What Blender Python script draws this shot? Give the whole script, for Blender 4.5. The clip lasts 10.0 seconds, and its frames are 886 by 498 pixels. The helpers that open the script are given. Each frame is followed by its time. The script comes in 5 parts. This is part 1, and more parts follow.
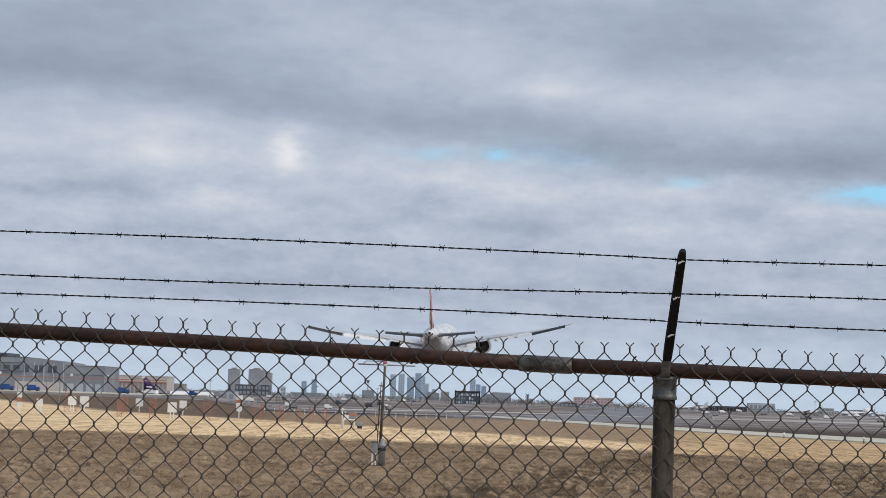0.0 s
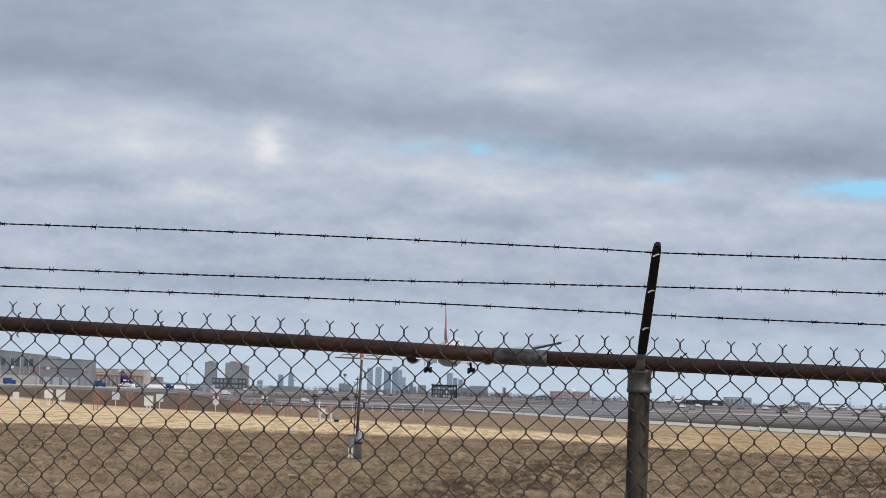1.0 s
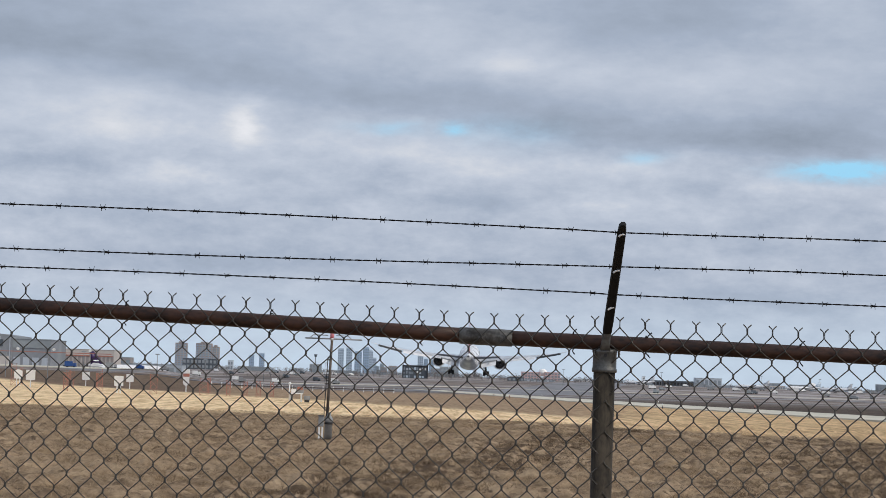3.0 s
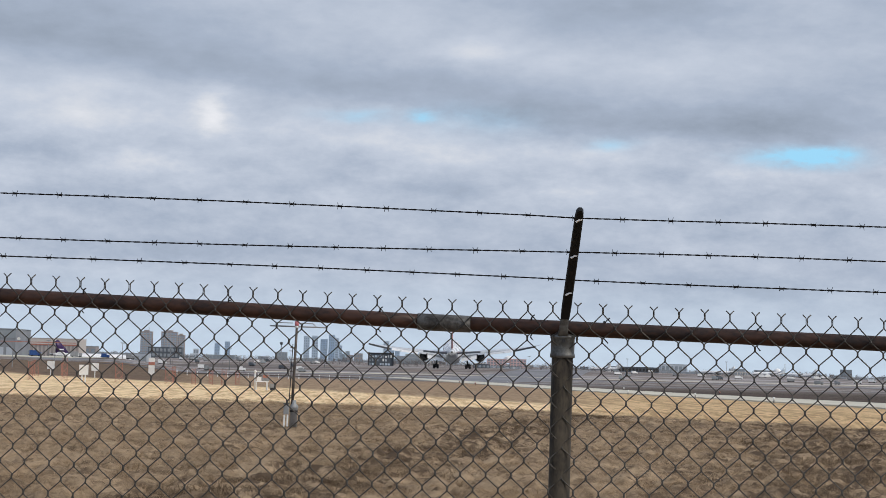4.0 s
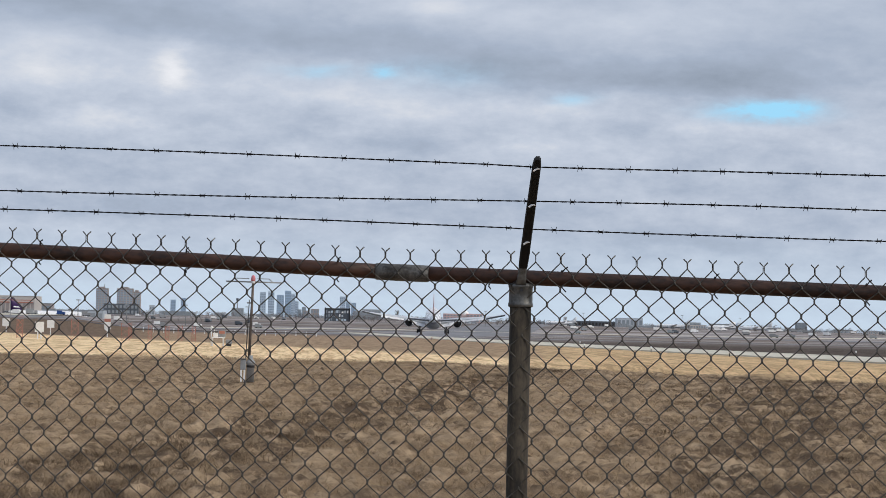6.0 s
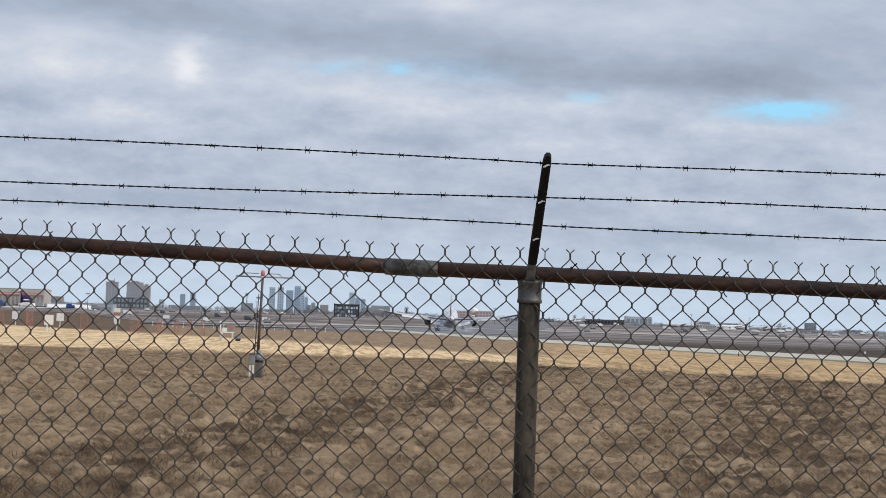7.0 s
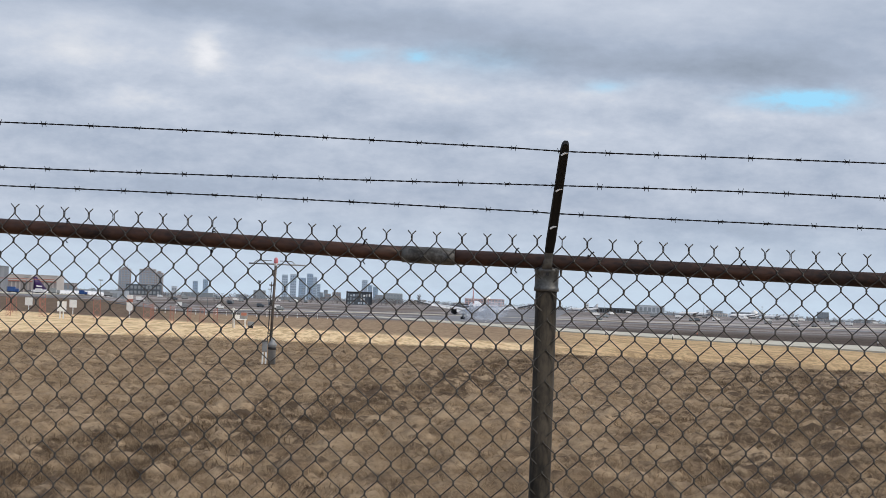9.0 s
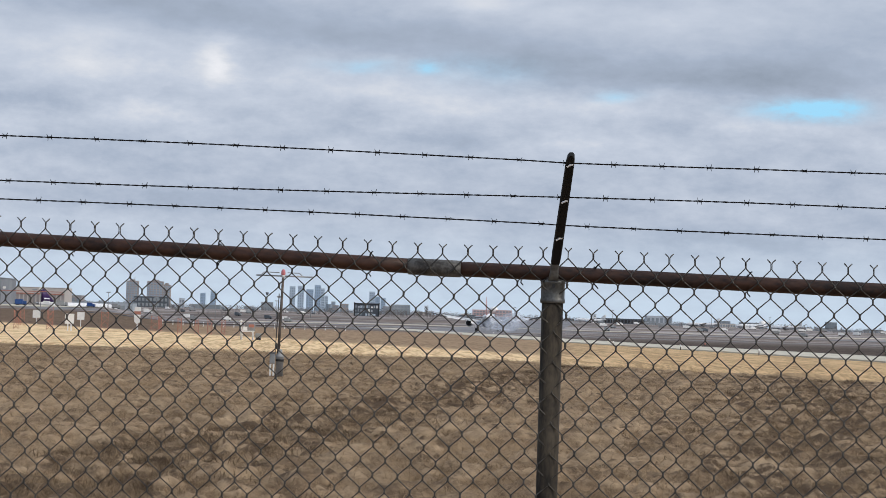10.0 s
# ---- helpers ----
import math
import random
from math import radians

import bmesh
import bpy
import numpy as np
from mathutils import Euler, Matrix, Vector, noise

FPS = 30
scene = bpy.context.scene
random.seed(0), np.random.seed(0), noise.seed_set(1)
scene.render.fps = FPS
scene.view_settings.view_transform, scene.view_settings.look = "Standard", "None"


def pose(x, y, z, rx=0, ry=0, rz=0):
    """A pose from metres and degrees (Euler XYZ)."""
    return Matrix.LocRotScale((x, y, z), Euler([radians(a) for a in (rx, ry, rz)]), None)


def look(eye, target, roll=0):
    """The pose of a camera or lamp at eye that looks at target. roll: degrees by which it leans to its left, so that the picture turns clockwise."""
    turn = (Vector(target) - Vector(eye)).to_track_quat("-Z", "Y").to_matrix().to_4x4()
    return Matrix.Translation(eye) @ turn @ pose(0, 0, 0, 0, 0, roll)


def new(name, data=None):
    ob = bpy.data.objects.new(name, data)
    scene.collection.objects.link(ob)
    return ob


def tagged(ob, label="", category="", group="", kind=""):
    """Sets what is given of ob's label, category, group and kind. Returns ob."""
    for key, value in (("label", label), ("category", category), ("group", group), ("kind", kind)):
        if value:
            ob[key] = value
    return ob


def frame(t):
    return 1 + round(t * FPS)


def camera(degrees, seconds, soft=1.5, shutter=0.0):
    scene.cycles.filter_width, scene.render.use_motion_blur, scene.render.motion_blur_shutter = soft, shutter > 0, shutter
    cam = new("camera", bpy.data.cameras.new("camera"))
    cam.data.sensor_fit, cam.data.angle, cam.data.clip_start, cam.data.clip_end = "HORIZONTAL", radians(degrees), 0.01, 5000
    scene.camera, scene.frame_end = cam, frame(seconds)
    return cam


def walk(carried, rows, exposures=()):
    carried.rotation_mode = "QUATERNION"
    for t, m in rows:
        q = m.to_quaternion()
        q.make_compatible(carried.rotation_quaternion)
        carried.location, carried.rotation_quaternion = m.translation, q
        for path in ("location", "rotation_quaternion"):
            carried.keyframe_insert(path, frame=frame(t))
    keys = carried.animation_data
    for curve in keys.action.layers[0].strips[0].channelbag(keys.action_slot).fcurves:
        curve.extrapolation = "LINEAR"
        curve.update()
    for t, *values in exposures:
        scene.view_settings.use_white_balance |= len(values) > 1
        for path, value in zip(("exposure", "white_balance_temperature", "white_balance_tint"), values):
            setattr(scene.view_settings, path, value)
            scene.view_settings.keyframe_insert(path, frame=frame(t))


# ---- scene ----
cam = camera(22, 10.0, soft=0.85)
PATH = [
    (0.0, look((0.0000, 0.0000, 1.7200), (0.000, 99.788, 8.227), 1.800)),
    (0.5, look((0.0056, 0.0000, 1.7186), (0.704, 99.785, 8.236), 1.776)),
    (1.0, look((0.0054, -0.0000, 1.7176), (1.017, 99.799, 7.978), 1.855)),
    (1.5, look((0.0043, 0.0001, 1.7165), (1.203, 99.814, 7.701), 2.048)),
    (2.0, look((0.0068, -0.0002, 1.7184), (1.408, 99.822, 7.517), 2.001)),
    (2.5, look((0.0121, -0.0001, 1.7164), (1.903, 99.827, 7.275), 1.876)),
    (4.0, look((0.0420, -0.0001, 1.7128), (3.890, 99.806, 6.660), 1.630)),
    (4.5, look((0.0491, -0.0009, 1.7046), (5.375, 99.792, 5.318), 1.132)),
    (5.0, look((0.0390, -0.0003, 1.6995), (6.064, 99.775, 4.620), 1.224)),
    (5.5, look((0.0365, -0.0003, 1.6990), (6.000, 99.776, 4.736), 1.134)),
    (7.0, look((0.0385, 0.0006, 1.6931), (5.440, 99.813, 4.576), 1.855)),
    (7.5, look((0.0367, 0.0012, 1.6973), (5.317, 99.825, 4.397), 1.808)),
    (8.0, look((0.0326, 0.0020, 1.6904), (5.348, 99.829, 4.200), 2.250)),
    (8.5, look((0.0305, 0.0029, 1.6906), (5.133, 99.846, 4.002), 2.200)),
    (9.0, look((0.0263, 0.0044, 1.6925), (4.895, 99.859, 4.026), 2.066)),
    (9.5, look((0.0267, 0.0052, 1.6903), (4.724, 99.863, 4.214), 2.252)),
    (10.0, look((0.0303, 0.0055, 1.6952), (4.556, 99.863, 4.508), 1.891)),
]
walk(cam, PATH, exposures=[(0, 0.0), (2.5, 0.02), (4.5, 0.09), (10, 0.11)])


# ---- light: a broken overcast with a low, veiled sun from the right ----
SUN_AZ, SUN_EL = 122.0, 40.0          # degrees clockwise from the view's +y, and above the ground
sun = new("sun", bpy.data.lights.new("sun", "SUN"))
sun.data.energy, sun.data.angle, sun.data.color = 1.85, radians(24), (1.0, 0.92, 0.80)
sd = Vector((math.sin(radians(SUN_AZ)) * math.cos(radians(SUN_EL)), math.cos(radians(SUN_AZ)) * math.cos(radians(SUN_EL)), math.sin(radians(SUN_EL))))
sun.matrix_world = look(sd * 50, (0, 0, 0))


class Nodes:
    """Short hand for node trees."""

    def __init__(self, tree):
        self.tree = tree

    def add(self, kind, inputs=(), operation="", use_clamp=False, data_type="", interpolation_type="", node_tree=None):
        n = self.tree.nodes.new(kind)
        if operation:
            n.operation = operation
        if use_clamp:
            n.use_clamp = True
        if data_type:
            n.data_type = data_type
        if interpolation_type:
            n.interpolation_type = interpolation_type
        if node_tree:
            n.node_tree = node_tree
        for k, v in dict(inputs).items():
            if isinstance(v, bpy.types.NodeSocket):
                self.tree.links.new(v, n.inputs[k])
            else:
                n.inputs[k].default_value = v
        return n

    def math(self, op, a, b=0.0, clamp=False):
        return self.add("ShaderNodeMath", {0: a, 1: b}, operation=op, use_clamp=clamp).outputs[0]

    def mix(self, f, a, b):
        n = self.add("ShaderNodeMix", {0: f}, data_type="RGBA")
        for i, v in ((6, a), (7, b)):
            if isinstance(v, bpy.types.NodeSocket):
                self.tree.links.new(v, n.inputs[i])
            else:
                n.inputs[i].default_value = (*v, 1) if len(v) == 3 else v
        return n.outputs[2]

    def noise(self, vec, scale, detail=4.0, rough=0.55, dist=0.0):
        return self.add("ShaderNodeTexNoise", {"Vector": vec, "Scale": scale, "Detail": detail, "Roughness": rough, "Distortion": dist}).outputs[0]

    def span(self, v, a, b, c=0.0, d=1.0):
        return self.add("ShaderNodeMapRange", {0: v, 1: a, 2: b, 3: c, 4: d}, interpolation_type="SMOOTHSTEP").outputs[0]


# Cloud masses: bearing and height in degrees, half widths, and how much lighter (+) or darker (-) they are
CLOUDS = [
    (-9.43, 8.85, 3.69, 0.99, -0.12), (-11.14, 8.02, 3.12, 0.57, -0.20), (-6.87, 7.65, 2.84, 0.51, -0.20),
    (-3.18, 7.13, 2.84, 0.45, -0.20), (0.51, 6.86, 2.70, 0.40, -0.20), (4.20, 6.33, 2.41, 0.45, -0.26),
    (7.76, 6.12, 2.70, 0.51, -0.26), (10.74, 6.08, 1.99, 0.51, -0.20), (-2.05, 9.08, 3.69, 0.99, 0.10),
    (1.65, 8.49, 2.56, 0.71, 0.10), (6.34, 9.20, 2.98, 0.85, -0.14), (10.74, 9.63, 1.70, 0.85, 0.10),
    (2.50, 7.83, 0.99, 0.28, 0.20), (3.78, 7.70, 2.84, 0.40, 0.10), (8.47, 7.71, 2.84, 0.48, 0.14),
    (-7.59, 6.42, 3.27, 0.57, 0.14), (-6.87, 5.78, 1.35, 0.37, 0.24), (-4.03, 6.25, 0.50, 0.50, 0.30),
    (-4.18, 5.82, 0.85, 0.37, 0.20), (-10.28, 5.84, 1.85, 0.57, 0.08), (-9.43, 4.95, 1.70, 0.23, -0.14),
    (-10.28, 5.16, 0.85, 0.23, 0.10), (-5.45, 4.79, 1.56, 0.31, 0.16), (-8.58, 4.40, 2.27, 0.34, 0.10),
    (-1.48, 5.69, 2.70, 0.51, 0.14), (1.36, 5.50, 2.13, 0.43, 0.14), (3.78, 5.22, 2.13, 0.34, 0.14),
    (6.34, 5.37, 1.56, 0.37, 0.14), (7.76, 4.96, 0.99, 0.31, -0.12), (9.89, 4.98, 1.42, 0.31, 0.20),
    (5.91, 4.36, 3.12, 0.37, 0.10), (1.36, 4.29, 1.85, 0.20, -0.12), (-1.34, 4.06, 1.70, 0.26, 0.10),
    (-6.45, 3.83, 3.27, 0.37, -0.10), (-9.72, 3.23, 2.56, 0.28, 0.08), (-5.45, 2.73, 5.68, 0.34, -0.10),
    (3.07, 2.71, 4.26, 0.31, -0.08), (7.33, 2.49, 2.84, 0.23, 0.03), (9.6, 2.1, 3.2, 0.45, -0.13), (-8.30, 2.07, 3.69, 0.23, 0.08),
    (9.46, 3.48, 2.84, 0.43, -0.06), (-13.27, 5.89, 2.27, 0.85, 0.12), (13.72, 4.46, 2.84, 0.85, 0.05),
    (14.43, 6.90, 2.84, 0.85, -0.10),
]
GAPS = [(10.81, 5.34, 1.07, 0.18, 1.10), (11.45, 5.46, 0.71, 0.17, 0.60), (1.31, 6.11, 0.48, 0.14, 0.75), (-0.55, 6.15, 0.85, 0.17, 0.38), (2.78, 6.04, 1.28, 0.34, 0.22), (6.12, 5.62, 0.57, 0.17, 0.40)]


def cloud_group():
    """Colour of the clouds in a direction, and how far the blue above shows through."""
    g = bpy.data.node_groups.new("cloudy_sky", "ShaderNodeTree")
    g.interface.new_socket("Direction", in_out="INPUT", socket_type="NodeSocketVector")
    g.interface.new_socket("Cloud", in_out="OUTPUT", socket_type="NodeSocketColor")
    g.interface.new_socket("Gap", in_out="OUTPUT", socket_type="NodeSocketFloat")
    n = Nodes(g)
    d = n.add("ShaderNodeVectorMath", {0: n.add("NodeGroupInput").outputs[0]}, operation="NORMALIZE").outputs[0]
    s = n.add("ShaderNodeSeparateXYZ", {0: d})
    az = n.math("MULTIPLY", n.math("ARCTAN2", s.outputs[0], s.outputs[1]), 57.29578)
    el = n.math("MULTIPLY", n.math("ARCSINE", s.outputs[2]), 57.29578)
    flat = n.add("ShaderNodeCombineXYZ", {0: n.math("MULTIPLY", az, 0.42), 1: el, 2: 0.0}).outputs[0]
    soft = n.noise(flat, 0.55, 5, 0.55)
    fine = n.noise(flat, 1.7, 6, 0.6)
    tiny = n.noise(n.add("ShaderNodeCombineXYZ", {0: n.math("MULTIPLY", az, 0.6), 1: el, 2: 3.0}).outputs[0], 4.5, 5, 0.6)
    wx = n.add("ShaderNodeTexNoise", {"Vector": flat, "Scale": 0.9, "Detail": 6.0, "Roughness": 0.62})
    warp = n.add("ShaderNodeVectorMath", {0: wx.outputs[1], 1: (0.5, 0.5, 0.5)}, operation="SUBTRACT").outputs[0]
    warp = n.add("ShaderNodeVectorMath", {0: warp, 1: (1.9, 0.8, 0.0)}, operation="MULTIPLY").outputs[0]
    p = n.add("ShaderNodeVectorMath", {0: n.add("ShaderNodeCombineXYZ", {0: az, 1: el, 2: 0.0}).outputs[0], 1: warp}, operation="ADD").outputs[0]

    def heap(items):
        total = None
        for a, e, ra, re, amount in items:
            q = n.add("ShaderNodeVectorMath", {0: p, 1: (a, e, 0)}, operation="SUBTRACT").outputs[0]
            q = n.add("ShaderNodeVectorMath", {0: q, 1: (1 / ra, 1 / re, 0)}, operation="MULTIPLY").outputs[0]
            r = n.add("ShaderNodeVectorMath", {0: q, 1: q}, operation="DOT_PRODUCT").outputs[1]
            v = n.math("MULTIPLY", n.math("EXPONENT", n.math("MULTIPLY", r, -1.0)), amount)
            total = v if total is None else n.math("ADD", total, v)
        return total

    light = heap(CLOUDS)
    rough = n.math("ADD", n.math("MULTIPLY", n.math("SUBTRACT", soft, 0.5), 0.36), n.math("MULTIPLY", n.math("SUBTRACT", fine, 0.5), n.span(el, 4.5, 7.5, 0.50, 0.30)))
    rough = n.math("ADD", rough, n.math("MULTIPLY", n.math("SUBTRACT", tiny, 0.5), n.span(el, 4.5, 7.5, 0.20, 0.07)))
    v = n.math("ADD", n.math("ADD", light, rough), n.span(el, 6.2, 9.5, 0.485, 0.385))
    ramp = n.add("ShaderNodeValToRGB", {0: v})
    e = ramp.color_ramp.elements
    e[0].position, e[0].color = 0.05, (0.27, 0.32, 0.40, 1)
    e[1].position, e[1].color = 1.0, (0.80, 0.81, 0.85, 1)
    for at, c in ((0.35, (0.372, 0.435, 0.545)), (0.62, (0.52, 0.575, 0.675)), (0.8, (0.65, 0.68, 0.74))):
        x = e.new(at)
        x.color = (*c, 1)
    low = n.span(el, 0.0, 2.7, 0.85, 0.0)
    low = n.math("MULTIPLY", low, n.span(fine, 0.35, 0.65, 0.8, 1.08), clamp=True)
    col = n.mix(low, ramp.outputs[0], (0.545, 0.66, 0.785))
    ragged = n.math("ADD", n.math("MULTIPLY", n.math("SUBTRACT", fine, 0.5), 1.3), n.math("MULTIPLY", n.math("SUBTRACT", tiny, 0.5), 0.8))
    gap = heap(GAPS)
    gap = n.math("MULTIPLY", gap, n.math("ADD", n.math("MULTIPLY", ragged, 1.6), 0.9), clamp=True)
    out = n.add("NodeGroupOutput")
    g.links.new(col, out.inputs[0])
    g.links.new(gap, out.inputs[1])
    return g


CLOUDY = cloud_group()
world = bpy.data.worlds.new("world")
scene.world, world.use_nodes = world, True
wn = Nodes(world.node_tree)
world.node_tree.nodes.clear()
sky = wn.add("ShaderNodeTexSky")
sky.sky_type, sky.sun_disc, sky.sun_elevation, sky.sun_rotation = "NISHITA", False, radians(SUN_EL), radians(SUN_AZ)
blue = wn.add("ShaderNodeVectorMath", {0: sky.outputs[0], 1: (0.1, 0.1, 0.1)}, operation="MULTIPLY").outputs[0]
cl = wn.add("ShaderNodeGroup", {0: wn.add("ShaderNodeTexCoord").outputs["Generated"]}, node_tree=CLOUDY)
bg = wn.add("ShaderNodeBackground", {0: wn.mix(cl.outputs[1], cl.outputs[0], blue), 1: 1.0})
world.node_tree.links.new(bg.outputs[0], wn.add("ShaderNodeOutputWorld").inputs[0])


# ---- materials ----
def material(name):
    m = bpy.data.materials.new(name)
    m.use_nodes = True
    m.node_tree.nodes.clear()
    return m, Nodes(m.node_tree)


def finish(m, n, shader):
    m.node_tree.links.new(shader, n.add("ShaderNodeOutputMaterial").inputs[0])
    return m


def surface(name, a, b, scale=3.0, fine=30.0, rough=0.7, metal=0.0, bump=0.2, depth=0.01, per_piece=0.0, island=False, stretch=(1, 1, 1)):
    """Two colours mixed by a coarse and a fine noise, with relief."""
    m, n = material(name)
    p = n.add("ShaderNodeTexCoord").outputs["Object"]
    p = n.add("ShaderNodeVectorMath", {0: p, 1: stretch}, operation="MULTIPLY").outputs[0]
    big, small = n.noise(p, scale, 5), n.noise(p, fine, 4)
    f = n.math("ADD", n.math("MULTIPLY", big, 0.65), n.math("MULTIPLY", small, 0.35))
    f = n.span(f, 0.36, 0.64)
    if per_piece:
        r = n.add("ShaderNodeNewGeometry").outputs["Random Per Island"] if island else n.add("ShaderNodeObjectInfo").outputs["Random"]
        f = n.math("ADD", n.math("MULTIPLY", f, 1 - per_piece), n.math("MULTIPLY", r, per_piece))
    bp = n.add("ShaderNodeBump", {"Strength": bump, "Distance": depth, "Height": small})
    s = n.add("ShaderNodeBsdfPrincipled", {"Base Color": n.mix(f, a, b), "Roughness": n.span(big, 0.3, 0.7, rough - 0.08, min(1, rough + 0.08)), "Metallic": metal, "Normal": bp.outputs[0]})
    return finish(m, n, s.outputs[0])


RUST = surface("rusty_pipe", (0.072, 0.029, 0.016), (0.016, 0.009, 0.008), 9, 90, 0.6, 0.1, 0.35, 0.002, stretch=(0.5, 1, 1))
GALV = surface("galvanised_steel", (0.19, 0.195, 0.195), (0.085, 0.085, 0.082), 18, 120, 0.5, 0.6, 0.2, 0.001)
SLEEVE = surface("stained_sleeve", (0.19, 0.185, 0.175), (0.055, 0.05, 0.046), 22, 140, 0.6, 0.3, 0.3, 0.001)
POST = surface("weathered_post", (0.062, 0.048, 0.032), (0.007, 0.0055, 0.004), 14, 110, 0.88, 0.0, 0.3, 0.001, stretch=(1, 1, 0.35))
WIRE = surface("aged_wire", (0.100, 0.091, 0.080), (0.028, 0.026, 0.024), 6, 200, 0.42, 0.45, 0.1, 0.0005, per_piece=0.3)
BARB = surface("dark_wire", (0.012, 0.012, 0.013), (0.006, 0.006, 0.007), 6, 200, 0.6, 0.5, 0.1, 0.0005)
ARM = surface("black_arm", (0.007, 0.007, 0.008), (0.004, 0.004, 0.004), 12, 90, 0.7, 0.2, 0.2, 0.001)
CLIP = surface("bright_clip", (0.95, 0.95, 0.95), (0.85, 0.85, 0.85), 60, 300, 0.35, 0.0, 0.1, 0.0005)
WHITE = surface("white_paint", (0.90, 0.90, 0.89), (0.80, 0.80, 0.79), 2, 12, 0.45, 0, 0.05)
ORANGE = surface("orange_paint", (0.50, 0.20, 0.14), (0.40, 0.17, 0.13), 2, 14, 0.55, 0, 0.05)
RED = surface("red_glass", (0.74, 0.28, 0.30), (0.58, 0.16, 0.18), 4, 30, 0.25, 0, 0.02)
GREY_PAINT = surface("grey_paint", (0.33, 0.34, 0.35), (0.23, 0.24, 0.25), 3, 40, 0.55, 0.1, 0.1)
MAST = surface("mast_steel", (0.15, 0.12, 0.10), (0.07, 0.058, 0.05), 6, 80, 0.6, 0.3, 0.1)
DARK = surface("dark_steel", (0.04, 0.04, 0.045), (0.02, 0.02, 0.022), 5, 60, 0.6, 0.2, 0.1)
RUBBER = surface("black_rubber", (0.018, 0.018, 0.019), (0.01, 0.01, 0.01), 3, 30, 0.85, 0, 0.1)
SKIN = surface("aircraft_white", (0.84, 0.84, 0.85), (0.76, 0.77, 0.79), 0.35, 3, 0.28, 0, 0.02)
WING = surface("aircraft_wing_grey", (0.62, 0.64, 0.67), (0.52, 0.54, 0.57), 0.35, 3, 0.35, 0.1, 0.02)
# Grey stands in for the shade under the fuselage.
BELLY_SHADE = surface("aircraft_belly_shade", (0.34, 0.35, 0.37), (0.27, 0.28, 0.30), 0.35, 3, 0.35, 0, 0.02)
FINRED = surface("fin_red", (0.52, 0.185, 0.19), (0.45, 0.15, 0.155), 0.5, 4, 0.35, 0, 0.02)
# Dark grey that carries the tailplane's underside shade; ailerons share it.
SHADE_GREY = surface("shade_dark_grey", (0.035, 0.038, 0.045), (0.025, 0.028, 0.034), 0.6, 5, 0.5, 0.1, 0.02)
PURPLE = surface("fin_purple", (0.045, 0.012, 0.10), (0.035, 0.01, 0.075), 0.5, 4, 0.4, 0, 0.02)
CONCRETE = surface("pale_concrete", (0.66, 0.62, 0.51), (0.55, 0.51, 0.42), 0.06, 0.8, 0.85, 0, 0.1)
ASPHALT = surface("worn_asphalt", (0.24, 0.235, 0.245), (0.165, 0.16, 0.17), 0.02, 0.5, 0.8, 0, 0.1, stretch=(1, 0.25, 1))
CLAD_GREY = surface("grey_cladding", (0.31, 0.325, 0.35), (0.25, 0.265, 0.285), 0.05, 0.6, 0.6, 0.1, 0.05)
CLAD_LIGHT = surface("pale_cladding", (0.52, 0.56, 0.61), (0.45, 0.49, 0.54), 0.05, 0.6, 0.6, 0.1, 0.05)
TAN_WALL = surface("tan_wall", (0.60, 0.55, 0.51), (0.53, 0.49, 0.46), 0.04, 0.5, 0.8, 0, 0.05)
BROWN_WALL = surface("brown_brick_wall", (0.36, 0.325, 0.315), (0.30, 0.27, 0.265), 0.05, 0.8, 0.85, 0, 0.05)
PIER = surface("tan_pier", (0.47, 0.44, 0.42), (0.40, 0.37, 0.36), 0.05, 0.8, 0.85, 0, 0.05)
PINK_WALL = surface("red_brick_wall", (0.66, 0.46, 0.455), (0.58, 0.41, 0.405), 0.05, 0.8, 0.85, 0, 0.05)
# Blue-grey glass tones, paled so the base colour carries distance haze.
BLUE_HAZE = surface("blue_glass_in_haze", (0.37, 0.49, 0.63), (0.44, 0.56, 0.69), 0.02, 0.2, 0.35, 0.2, 0.02)
PALE_HAZE = surface("pale_glass_in_haze", (0.58, 0.67, 0.75), (0.52, 0.61, 0.70), 0.02, 0.2, 0.4, 0.15, 0.02)
DARK_WALL = surface("dark_wall", (0.11, 0.13, 0.155), (0.08, 0.095, 0.115), 0.05, 0.5, 0.6, 0.1, 0.05)
GREY_WALL = surface("grey_wall", (0.33, 0.36, 0.38), (0.26, 0.29, 0.31), 0.05, 0.5, 0.8, 0, 0.05)
GLASS = surface("window_glass", (0.27, 0.31, 0.35), (0.33, 0.37, 0.41), 0.1, 1, 0.15, 0.1, 0.02)
HAZE_GLASS = surface("tower_glass_in_haze", (0.40, 0.50, 0.61), (0.46, 0.56, 0.66), 0.05, 0.5, 0.2, 0.2, 0.02)
BLUE_PAINT = surface("blue_paint", (0.025, 0.09, 0.30), (0.02, 0.06, 0.21), 0.6, 5, 0.5, 0, 0.05)
TWIG = surface("bare_twigs", (0.20, 0.18, 0.17), (0.13, 0.12, 0.12), 0.05, 0.9, 0.95, 0, 0.0, per_piece=0.4, island=True)


